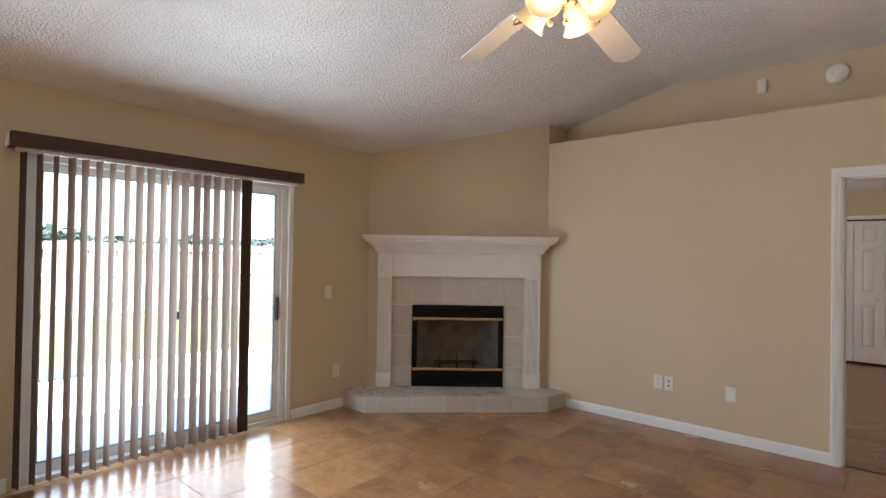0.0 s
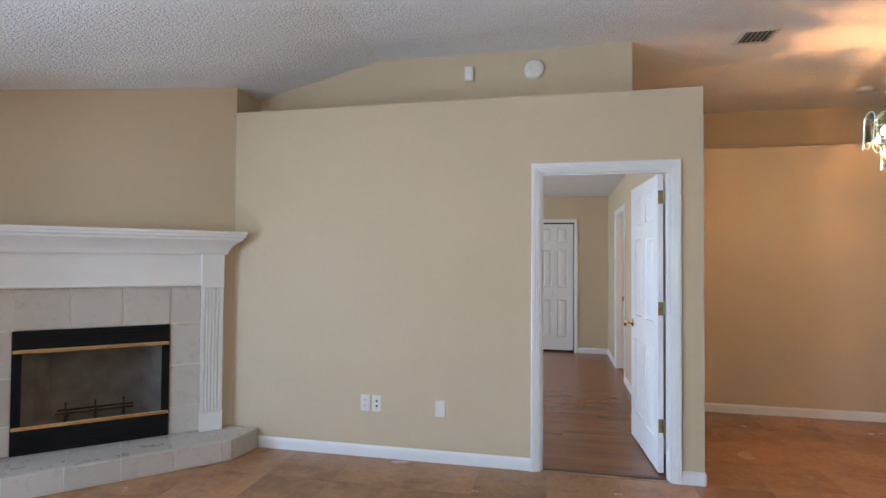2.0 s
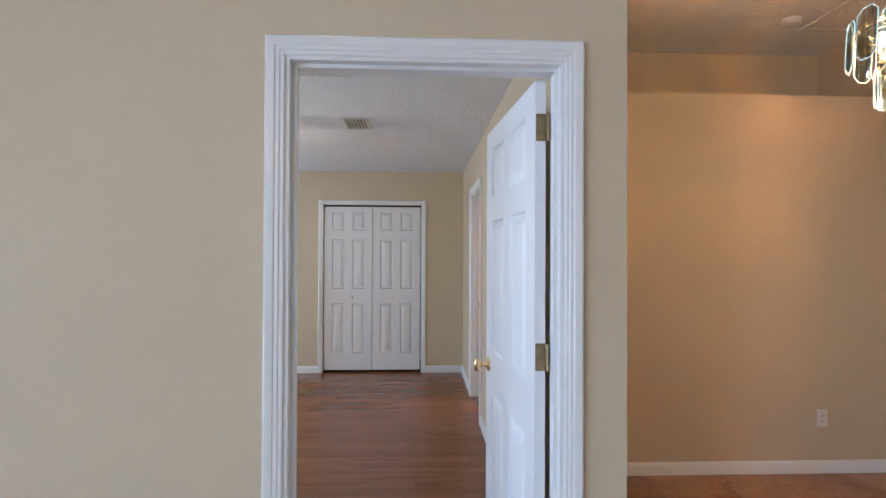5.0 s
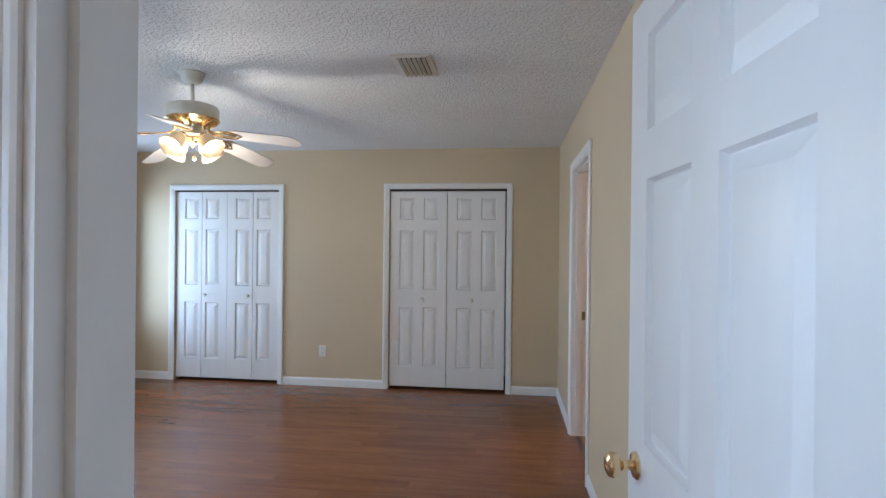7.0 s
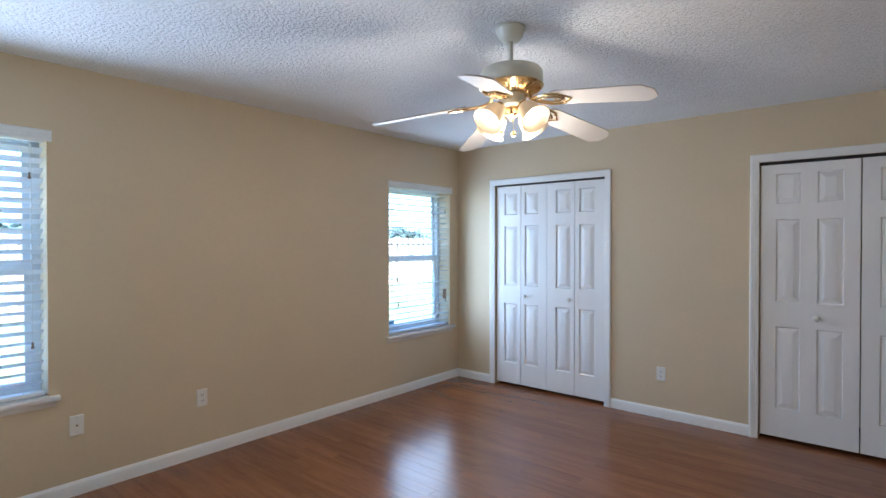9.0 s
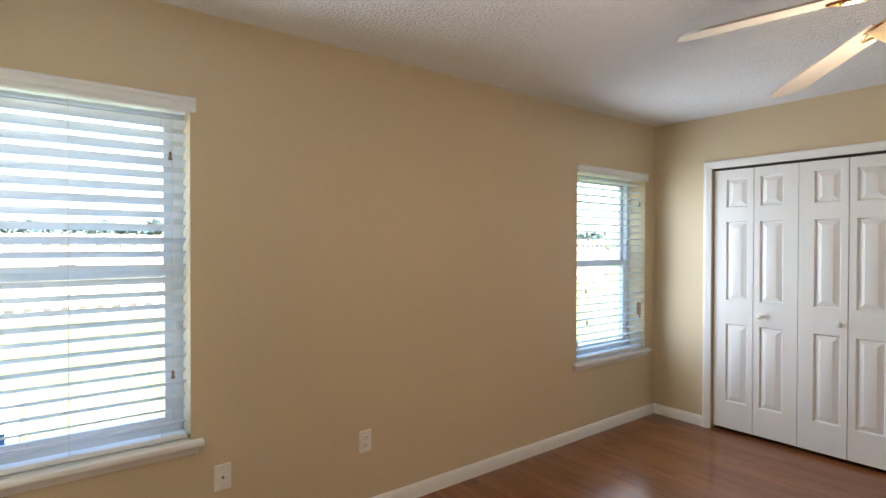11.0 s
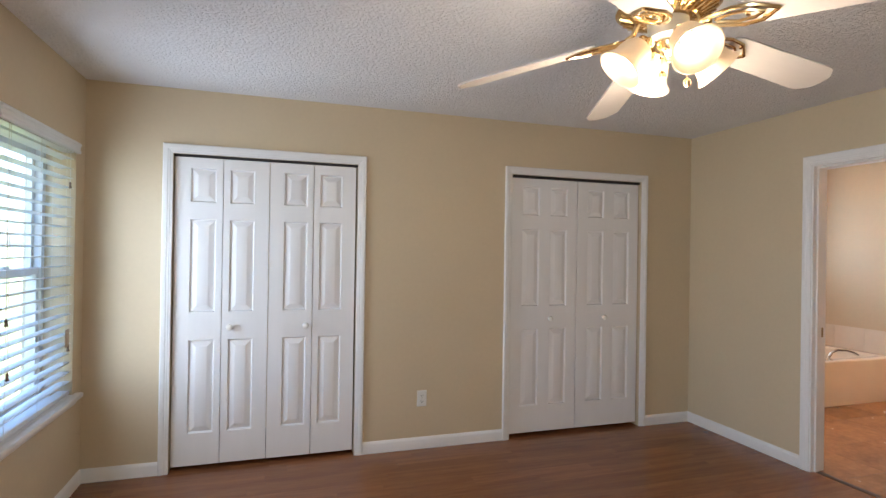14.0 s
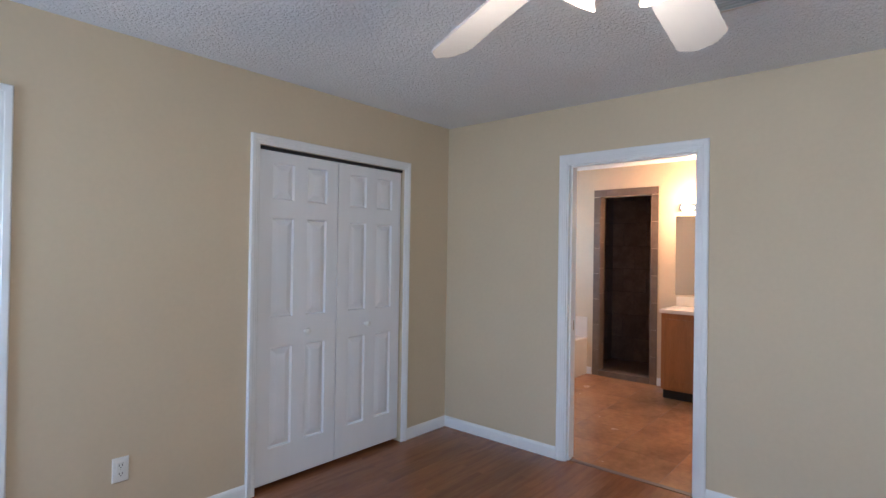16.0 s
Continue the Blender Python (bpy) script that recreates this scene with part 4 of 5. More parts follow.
def ceiling_vent(name, x0, x1, y0, y1, z, slats, along_y, label, dark):
    """A louvred register: frame, flat dark sheet painted as shade behind, tilted slats."""
    top = thing(name, Matrix.Translation(((x0 + x1) / 2, (y0 + y1) / 2, z)), label, "ceiling vent")
    a, b = (x1 - x0) / 2, (y1 - y0) / 2
    fr_ = 0.028
    bm = bmesh.new()
    outer = [(-a, -b), (a, -b), (a, b), (-a, b)]
    inner = [(-a + fr_, -b + fr_), (a - fr_, -b + fr_), (a - fr_, b - fr_), (-a + fr_, b - fr_)]
    r0 = [bm.verts.new((*p, -0.0005)) for p in outer]
    r1 = [bm.verts.new((*p, -0.006)) for p in outer]
    r2 = [bm.verts.new((*p, -0.011)) for p in inner]
    r3 = [bm.verts.new((*p, -0.0015)) for p in inner]
    for p, q in ((r0, r1), (r1, r2), (r2, r3)):
        for i in range(4):
            bm.faces.new((p[i], p[(i + 1) % 4], q[(i + 1) % 4], q[i]))
    part("frame", bm, M_VENT, top, smooth=0)
    # no hole is cut here: the sheet's colour stands in for the unlit hollow
    part("duct", boxed((-a + fr_, -b + fr_, -0.0025), (a - fr_, b - fr_, -0.0008)), dark, top, smooth=0)
    for i in range(slats):
        t = (i + 0.5) / slats
        if along_y:
            m = Matrix.Translation((-a + fr_ + t * 2 * (a - fr_), 0, -0.010)) @ pose(0, 0, 0, 0, 38, 0)
            bm = boxed((-0.0012, -b + fr_, -0.012), (0.0012, b - fr_, 0.007), 0, m)
        else:
            m = Matrix.Translation((0, -b + fr_ + t * 2 * (b - fr_), -0.010)) @ pose(0, 0, 0, 38, 0, 0)
            bm = boxed((-a + fr_, -0.0012, -0.012), (a - fr_, 0.0012, 0.007), 0, m)
        part("slat", bm, M_VENT, top, smooth=0)
    return top


M_VENT = mat("off_white_vent_enamel", (0.70, 0.68, 0.62), 0.45, spots=0.05, scale=12)
M_DUCT_SHADE = mat("duct_shade_colour", (0.10, 0.095, 0.08), 0.8, spots=0.15, scale=9)
ceiling_vent("ceiling_vent", -0.262, -0.050, 6.64, 6.98, ZB, 6, True, "off-white louvred ceiling vent in the bedroom", M_DUCT_SHADE)
ceiling_vent("ceiling_vent", 1.30, 1.545, 4.65, 4.905, ZC, 6, True, "off-white louvred ceiling vent near the dining area", M_DUCT_SHADE)
# return grille with wide openings
M_FILTER = mat("grey_filter", (0.20, 0.20, 0.17), 0.9, spots=0.15, scale=8, bump=0.3, bump_scale=120)
grille = thing("return_air_grille", Matrix.Translation((-0.335, 5.44, ZB)), "white return air grille with a grey filter", "air grille")
part("filter", boxed((-0.25, -0.25, -0.004), (0.25, 0.25, -0.001)), M_FILTER, grille, smooth=0)
bm = solid_cells([-0.285, -0.25, 0.25, 0.285], [-0.285, -0.25, 0.25, 0.285], [-0.014, -0.0005], lambda x, y, z: max(abs(x), abs(y)) > 0.25)
part("frame", bm, M_VENT, grille, smooth=0)
for x in (-0.14, 0.0, 0.14):
    part("bar", boxed((x - 0.009, -0.25, -0.013), (x + 0.009, 0.25, -0.005), 0.001), M_VENT, grille)
# attic hatch over the dining area
hatch = thing("attic_hatch", Matrix.Translation((3.20, 6.10, ZC)), "flush white attic hatch with thin trim", "ceiling hatch")
bm = solid_cells([-0.235, -0.20, 0.20, 0.235], [-0.235, -0.20, 0.20, 0.235], [-0.012, -0.0005], lambda x, y, z: max(abs(x), abs(y)) > 0.20)
part("frame", bm, M_TRIM, hatch, smooth=0)
part("lid", boxed((-0.195, -0.195, -0.006), (0.195, 0.195, -0.001), 0.001), M_CEIL, hatch)

# ---------------------------------------------------------------- ceiling fans
M_FANBODY = mat("cream_fan_enamel", (0.70, 0.68, 0.58), 0.3, spots=0.02, scale=8)
M_BLADE = mat("white_fan_blade", (0.60, 0.555, 0.51), 0.38, spots=0.04, scale=6, stretch=(0.4, 3, 1))
M_SHADE = glow("lit_frosted_shade", (1.0, 0.60, 0.26), 0.02, 0.35, (0.66, 0.53, 0.37))
M_BULB = glow("lit_bulb", (1.0, 0.82, 0.55), 1.2)
M_CHAIN = mat("brass_chain", (0.75, 0.55, 0.28), 0.3, 1.0)


def ceiling_fan(where, drop, az, label, lean=0.0):
    """A five-bladed fan with brass trim and four bell shades; where is the point on the ceiling, drop the length of rod."""
    fan = thing("ceiling_fan", Matrix.Translation(where) @ Matrix.Rotation(radians(lean), 4, Vector((math.sin(radians(-30)), -math.cos(radians(-30)), 0))), label, "ceiling fan", "ceiling fans")
    part("canopy", lathe(bmesh.new(), [(0.070, -0.0005), (0.070, -0.012), (0.064, -0.02), (0.056, -0.045), (0.040, -0.062), (0.022, -0.068)], 28), M_FANBODY, fan)
    zm = -drop
    part("downrod", lathe(bmesh.new(), [(0.011, -0.06), (0.011, zm - 0.004)], 14), M_FANBODY, fan)
    part("motor_housing", lathe(bmesh.new(), [(0.026, zm + 0.002), (0.036, zm - 0.008), (0.118, zm - 0.014), (0.138, zm - 0.022), (0.145, zm - 0.034), (0.145, zm - 0.080), (0.138, zm - 0.092)], 36), M_FANBODY, fan)
    ring = part("brass_ring", lathe(bmesh.new(), [(0.139, zm - 0.0905), (0.148, zm - 0.097), (0.130, zm - 0.109), (0.092, zm - 0.124), (0.052, zm - 0.130)], 36), M_BRASS, fan, "polished brass trim ring")
    bm = bmesh.new()
    for k in range(30):
        a = 2 * math.pi * k / 30
        tube(bm, [(0.136 * math.cos(a), 0.136 * math.sin(a), zm - 0.108), (0.076 * math.cos(a), 0.076 * math.sin(a), zm - 0.134)], 0.0034, 5)
    part("spokes", bm, M_BRASS, ring)
    part("switch_housing", lathe(bmesh.new(), [(0.050, zm - 0.130), (0.058, zm - 0.134), (0.058, zm - 0.182), (0.050, zm - 0.192), (0.030, zm - 0.196)], 28), M_FANBODY, fan)
    zb = zm - 0.153
    for k in range(5):
        a = az + 72 * k
        m = pose(0, 0, zb, 0, 0, a) @ pose(0, 0, 0, -12, 9.0)
        bm = bmesh.new()
        out = [(0.215, -0.050), (0.24, -0.060), (0.600, -0.067), (0.612, -0.064), (0.645, -0.034), (0.650, -0.024), (0.650, 0.024), (0.645, 0.034), (0.612, 0.064), (0.600, 0.067), (0.24, 0.060), (0.215, 0.050)]
        hi = [bm.verts.new((x, y, 0.003)) for x, y in out]
        lo = [bm.verts.new((x, y, -0.003)) for x, y in out]
        for i in range(len(out)):
            j = (i + 1) % len(out)
            bm.faces.new((lo[i], lo[j], hi[j], hi[i]))
        bm.faces.new(hi)
        bm.faces.new(lo[::-1])
        bmesh.ops.transform(bm, matrix=m, verts=bm.verts)
        bl = part("blade", bm, M_BLADE, fan, smooth=0)
        bm = bmesh.new()
        for s in (-1, 1):
            tube(bm, [(0.10, s * 0.010, -0.004), (0.15, s * 0.030, -0.008), (0.20, s * 0.046, -0.008), (0.25, s * 0.040, -0.007), (0.285, s * 0.012, -0.006), (0.30, 0, -0.006)], 0.0055, 6)
            tube(bm, [(0.14, s * 0.004, -0.008), (0.19, s * 0.022, -0.009), (0.235, s * 0.020, -0.008), (0.265, 0, -0.007)], 0.0045, 6)
        tube(bm, [(0.065, 0, 0.045), (0.085, 0, 0.028), (0.10, 0, 0.004), (0.125, 0, -0.006)], 0.009, 6)
        for x, y in ((0.225, 0.0), (0.255, 0.028), (0.255, -0.028)):
            lathe(bm, [(0.006, -0.010), (0.006, -0.003)], 10, Matrix.Translation((x, y, 0)))
        bmesh.ops.transform(bm, matrix=m, verts=bm.verts)
        part("blade_iron", bm, M_BRASS, bl, "scrolled brass blade iron")
    kit = part("light_fitter", lathe(bmesh.new(), [(0.036, zm - 0.195), (0.042, zm - 0.202), (0.038, zm - 0.218), (0.024, zm - 0.232), (0.012, zm - 0.240), (0.010, zm - 0.250), (0.004, zm - 0.256)], 24), M_BRASS, fan, "brass light fitter")
    for k in range(4):
        a = az + 2 + 90 * k
        m = pose(0, 0, zm - 0.190, 0, 0, a)
        part("light_arm", tube(bmesh.new(), [m @ Vector(p) for p in ((0.030, 0, 0), (0.052, 0, 0.006), (0.068, 0, 0.0), (0.076, 0, -0.012))], 0.008, 8), M_BRASS, kit)
        sm = m @ Matrix.Translation((0.074, 0, -0.008)) @ pose(0, 0, 0, 0, 136, 0) @ Matrix.Scale(1.0, 4)
        part("socket", lathe(bmesh.new(), [(0.012, -0.010), (0.024, -0.006), (0.026, 0.012), (0.024, 0.016)], 18, sm), M_BRASS, kit)
        prof = [(0.026, 0.010), (0.036, 0.016), (0.046, 0.032), (0.050, 0.055), (0.052, 0.078), (0.060, 0.098), (0.071, 0.112), (0.068, 0.113), (0.057, 0.099), (0.049, 0.078), (0.047, 0.055), (0.043, 0.034), (0.033, 0.019), (0.026, 0.0125)]
        sh = part("shade", lathe(bmesh.new(), prof, 28, sm, cap=False), M_SHADE, kit, "lit frosted bell glass shade", smooth=60)
        part("bulb", lathe(bmesh.new(), [(0.010, 0.014), (0.012, 0.03), (0.020, 0.045), (0.024, 0.06), (0.020, 0.075), (0.008, 0.084)], 16, sm), M_BULB, sh)
    for x, y, l in ((0.030, -0.035, 0.105), (-0.045, -0.020, 0.085)):
        bm = bmesh.new()
        tube(bm, [(x, y, zm - 0.190), (x, y, zm - 0.205 - l)], 0.0012, 5)
        for i in range(12):
            bmesh.ops.create_icosphere(bm, subdivisions=1, radius=0.0021, matrix=Matrix.Translation((x, y, zm - 0.205 - l * i / 12)))
        ch = part("pull_chain", bm, M_CHAIN, fan)
        part("fob", lathe(bmesh.new(), [(0.002, 0), (0.009, -0.006), (0.012, -0.015), (0.009, -0.024), (0.003, -0.028)], 16, Matrix.Translation((x, y, zm - 0.205 - l))), M_BRASS, ch, "brass pull chain fob")
    return fan


ceiling_fan((-1.47, 6.81, ZB), 0.182, 74, "cream and brass bedroom ceiling fan with lit shades", 2.3)
ceiling_fan((-0.70, 1.52, ZC), 0.41, 90, "cream and brass living room ceiling fan with lit shades")

# ---------------------------------------------------------------- chandelier
M_CGLASS = pane_mat("etched_pale_green_glass", (0.86, 0.93, 0.89), 0.20, 0.04)
cn, cl_ = M_CGLASS.node_tree.nodes, M_CGLASS.node_tree.links
etch, etch_ramp = cn.new("ShaderNodeTexNoise"), cn.new("ShaderNodeValToRGB")
etch.inputs["Scale"].default_value, etch.inputs["Detail"].default_value = 34.0, 2.0
etch_ramp.color_ramp.elements[0].position, etch_ramp.color_ramp.elements[0].color = 0.42, (0.50, 0.54, 0.51, 1)
etch_ramp.color_ramp.elements[1].position, etch_ramp.color_ramp.elements[1].color = 0.58, (0.97, 1.0, 0.98, 1)
etch_map = cn.new("ShaderNodeMapping")
etch_map.inputs["Scale"].default_value = (1.6, 1.6, 0.16)
cl_.new(cn.new("ShaderNodeTexCoord").outputs["Object"], etch_map.inputs[0])
cl_.new(etch_map.outputs[0], etch.inputs["Vector"])
cl_.new(etch.outputs["Fac"], etch_ramp.inputs[0])
cl_.new(etch_ramp.outputs[0], [x for x in cn if x.bl_idname == "ShaderNodeBsdfTransparent"][0].inputs[0])
# the glint of the lit panel edges is painted on as emission
M_CEDGE = glow("glass_edge_painted_glint", (0.80, 0.95, 0.85), 0.06, 0.15, (0.55, 0.70, 0.62))
M_CBULB = glow("lit_candle_bulb", (1.0, 0.78, 0.45), 3.5)
CHX, CHY = 2.353, 4.876
ch = thing("chandelier", Matrix.Translation((CHX, CHY, 2.055)), "brass chandelier with hanging clear glass panels, switched on", "chandelier")
part("canopy", lathe(bmesh.new(), [(0.065, ZC - 2.0555), (0.063, ZC - 2.067), (0.045, ZC - 2.085), (0.012, ZC - 2.092)], 24), M_BRASS, ch)
bm = bmesh.new()
zc0, zc1 = 0.40, ZC - 2.055 - 0.035
nl = int((zc1 - zc0) / 0.030)
for i in range(nl):
    z = zc0 + (zc1 - zc0) * (i + 0.5) / nl
    lk = [Vector((0.008 * math.cos(t), 0, 0.019 * math.sin(t))) for t in [2 * math.pi * j / 8 for j in range(8)]]
    q = Matrix.Rotation(radians(90 * (i % 2) + 20), 3, "Z")
    tube(bm, [q @ p + Vector((0, 0, z)) for p in lk], 0.002, 4, True)
part("chain", bm, M_BRASS, ch, "brass link chain")
part("cord", tube(bmesh.new(), [(0.005 * math.sin(i * 1.3), 0.006 * math.cos(i * 1.1), zc0 + (zc1 - zc0) * i / 14) for i in range(15)], 0.0022, 5), M_CHAIN, ch)
bm = lathe(bmesh.new(), [(0.006, 0.41), (0.016, 0.39), (0.022, 0.36), (0.012, 0.33), (0.014, 0.24), (0.020, 0.20), (0.012, 0.16), (0.014, 0.06), (0.030, 0.035), (0.026, 0.018), (0.010, 0.004), (0.004, -0.006)], 20)
part("column", bm, M_BRASS, ch, "turned brass centre column")
tube_ring = lambda r, z, n=40: [(r * math.cos(2 * math.pi * i / n), r * math.sin(2 * math.pi * i / n), z) for i in range(n)]
for r, z in ((0.188, 0.335), (0.188, 0.305), (0.102, 0.165), (0.165, 0.355)):
    part("ring", tube(bmesh.new(), tube_ring(r, z), 0.0035, 6, True), M_BRASS, ch)
for k in range(6):
    a = radians(60 * k + 12)
    c, s = math.cos(a), math.sin(a)
    part("arm", tube(bmesh.new(), [(0.014 * c, 0.014 * s, 0.34), (0.06 * c, 0.06 * s, 0.375), (0.13 * c, 0.13 * s, 0.385), (0.188 * c, 0.188 * s, 0.335)], 0.004, 6), M_BRASS, ch)
    part("arm", tube(bmesh.new(), [(0.014 * c, 0.014 * s, 0.15), (0.05 * c, 0.05 * s, 0.145), (0.098 * c, 0.098 * s, 0.165)], 0.0035, 6), M_BRASS, ch)


def glass_panel(w, h, m, parent):
    """A bevelled panel with clipped corners, hanging from its top edge."""
    c = w * 0.28
    out = [(-w / 2, -h + c), (-w / 2 + c, -h), (w / 2 - c, -h), (w / 2, -h + c), (w / 2, -c), (w / 2 - c, 0), (-w / 2 + c, 0), (-w / 2, -c)]
    bm = bmesh.new()
    hi = [bm.verts.new((x, -0.0025, z)) for x, z in out]
    lo = [bm.verts.new((x, 0.0025, z)) for x, z in out]
    bm.faces.new(hi)
    bm.faces.new(lo[::-1])
    bmesh.ops.transform(bm, matrix=m, verts=bm.verts)
    p_ = part("glass_panel", bm, M_CGLASS, parent, smooth=0)
    bm = bmesh.new()
    for y in (-0.0027, 0.0027):
        tube(bm, [m @ Vector((x, y * 0.4, z)) for x, z in out], 0.0017, 4, True)
        break
    part("bevel_edge", bm, M_CEDGE, p_, smooth=0)
    return p_


for k in range(12):
    a = 30 * k + 6
    m = pose(0, 0, 0.385 + 0.022 * (k % 2), 0, 0, a) @ Matrix.Translation((0, -0.195, 0)) @ pose(0, 0, 0, -3)
    glass_panel(0.090, 0.215, m, ch)
for k in range(8):
    a = 45 * k + 14
    m = pose(0, 0, 0.178, 0, 0, a) @ Matrix.Translation((0, -0.108, 0))
    glass_panel(0.076, 0.160, m, ch)
for k in range(5):
    a = radians(72 * k + 30)
    r = 0.10
    x, y = r * math.cos(a), r * math.sin(a)
    part("candle", lathe(bmesh.new(), [(0.018, 0.225), (0.012, 0.23), (0.010, 0.252)], 14, Matrix.Translation((x, y, 0))), M_BRASS, ch)
    part("bulb", lathe(bmesh.new(), [(0.008, 0.252), (0.014, 0.266), (0.016, 0.28), (0.011, 0.30), (0.003, 0.318)], 14, Matrix.Translation((x, y, 0))), M_CBULB, ch)
part("bulb", lathe(bmesh.new(), [(0.008, 0.052), (0.022, 0.07), (0.028, 0.09), (0.022, 0.11), (0.006, 0.122)], 16, Matrix.Translation((0.032, 0, 0))), M_CBULB, ch)
part("bulb", lathe(bmesh.new(), [(0.008, 0.052), (0.022, 0.07), (0.028, 0.09), (0.022, 0.11), (0.006, 0.122)], 16, Matrix.Translation((-0.032, 0, 0))), M_CBULB, ch)

# ---------------------------------------------------------------- bedroom windows with slatted blinds
M_SLAT = translucent(mat("white_blind_slat", (0.84, 0.86, 0.87), 0.45, spots=0.02, scale=8), (0.80, 0.84, 0.88), 0.10)
M_CORD = mat("white_cord", (0.7, 0.68, 0.62), 0.8)
M_TASSEL = mat("brown_wooden_tassel", (0.22, 0.15, 0.10), 0.5)
M_STICKER = mat("blue_sticker", (0.10, 0.25, 0.55), 0.4, spots=0.1, scale=40)
M_TAG = mat("tan_card_tag", (0.45, 0.36, 0.26), 0.7, spots=0.1, scale=40)


def bedroom_window(name, y0, y1, z0, z1, tilt, label, tag):
    win = thing(name, Matrix.Identity(4), label, "window", "bedroom windows")
    xo = XL - 0.17                                   # outer plane of the frame
    f = 0.04
    bm = solid_cells([xo, xo + 0.07], [y0, y0 + f, y1 - f, y1], [z0, z0 + f, z1 - f, z1], lambda x, y, z: not (y0 + f < y < y1 - f and z0 + f < z < z1 - f))
    part("window_frame", bm, M_WHITEALU, win, smooth=0)
    zm = (z0 + z1) / 2
    for nm, a, b, px in (("lower_sash", z0 + f, zm + 0.025, xo + 0.048), ("upper_sash", zm - 0.025, z1 - f, xo + 0.02)):
        s = 0.032
        bm = solid_cells([px - 0.012, px + 0.012], [y0 + f, y0 + f + s, y1 - f - s, y1 - f], [a, a + s + 0.008, b - s - 0.008, b],
                         lambda x, y, z, a=a, b=b: not (y0 + f + s < y < y1 - f - s and a + s + 0.008 < z < b - s - 0.008))
        sash = part(nm, bm, M_WHITEALU, win, smooth=0)
        g_ = part("pane", boxed((px - 0.002, y0 + f + s, a + s + 0.008), (px + 0.002, y1 - f - s, b - s - 0.008)), M_GLASS, sash, smooth=0)
        g_.visible_shadow = False
    part("sash_lock", boxed((xo + 0.06, (y0 + y1) / 2 - 0.03, zm + 0.025), (xo + 0.075, (y0 + y1) / 2 + 0.03, zm + 0.04), 0.003), M_WHITEALU, win)
    stl = part("window_sill", boxed((xo + 0.07, y0 + 0.001, z0 + 0.0005), (XLB + 0.001, y1 - 0.001, z0 + 0.012)), M_TRIM, win, smooth=0)
    part("sill_nose", boxed((XLB + 0.001, y0 - 0.047, z0 - 0.014), (XLB + 0.045, y1 + 0.047, z0 + 0.012), 0.005, segs=2), M_TRIM, win)
    part("apron", prism(bmesh.new(), [(0.001, -0.05), (0.010, -0.05), (0.016, -0.035), (0.026, -0.018), (0.026, -0.0145), (0.001, -0.0145)],
                        (XLB, y0 - 0.03, z0), (XLB, y1 + 0.03, z0), (1, 0)), M_TRIM, win, smooth=0)
    # blind
    bl = thing("window_blind", Matrix.Identity(4), "white faux-wood slatted window blind, lowered and open", "window blind", "bedroom blinds")
    val = part("valance", prism(bmesh.new(), [(0.002, 0.0), (0.016, 0.0), (0.020, 0.006), (0.020, 0.016), (0.016, 0.020), (0.016, 0.040), (0.022, 0.046), (0.022, 0.056), (0.014, 0.064), (0.002, 0.064)],
                                (XLB, y0 - 0.012, z1 - 0.045), (XLB, y1 + 0.02, z1 - 0.045), (1, 0)), M_SLAT, bl, smooth=0)
    xc = XLB - 0.038
    part("headrail", boxed((xc - 0.028, y0 + 0.008, z1 - 0.045), (xc + 0.028, y1 - 0.008, z1 - 0.003), 0.002), M_WHITEALU, bl)
    pitch, zb = 0.0555, z0 + 0.05
    n = int((z1 - 0.06 - zb) / pitch)
    me = None
    for i in range(n):
        bmm = bmesh.new()
        k = 4
        pts = [((j / k - 0.5) * 0.062, 0.0035 * (1 - (2 * j / k - 1) ** 2)) for j in range(k + 1)]
        prf = [(x, z + 0.0013) for x, z in pts] + [(x, z - 0.0013) for x, z in reversed(pts)]
        if me is None:
            prism(bmm, prf, (0, y0 + 0.012, 0), (0, y1 - 0.012, 0), (1, 0))
            me = finish(bmm, "slat", M_SLAT, 30)
        ob = new("slat", me)
        ob.parent = bl
        ob.matrix_basis = Matrix.Translation((xc, 0, zb + (i + 0.7) * pitch)) @ pose(0, 0, 0, 0, -tilt + 2.0 * math.sin(i * 2.1), 0)
    part("bottom_rail", boxed((xc - 0.030, y0 + 0.012, z0 + 0.018), (xc + 0.030, y1 - 0.012, z0 + 0.040), 0.004), M_SLAT, bl)
    for t in (0.13, 0.5, 0.87):
        yy = y0 + (y1 - y0) * t
        bmm = bmesh.new()
        for dx in (-0.032, 0.032):
            tube(bmm, [(xc + dx, yy, z0 + 0.04), (xc + dx, yy, z1 - 0.04)], 0.0009, 4)
        part("ladder_cord", bmm, M_CORD, bl)
    for t, l in ((0.12, 0.86), (0.14, 1.10), (0.91, 0.18), (0.92, 1.10)):
        yy = y0 + (y1 - y0) * t
        c_ = part("pull_cord", tube(bmesh.new(), [(xc + 0.036, yy, z1 - 0.04), (xc + 0.037, yy, z1 - 0.04 - l)], 0.001, 4), M_CORD, bl)
        part("tassel", lathe(bmesh.new(), [(0.003, 0.0), (0.006, -0.008), (0.005, -0.018), (0.009, -0.034), (0.003, -0.036)], 12, Matrix.Translation((xc + 0.037, yy, z1 - 0.04 - l))), M_TASSEL, c_)
    if tag:
        part("warning_tag", boxed((xc + 0.037, y1 - 0.115, z0 + 0.30), (xc + 0.0375, y1 - 0.055, z0 + 0.40)), M_TAG, bl, "tan card tag on the cord", smooth=0)
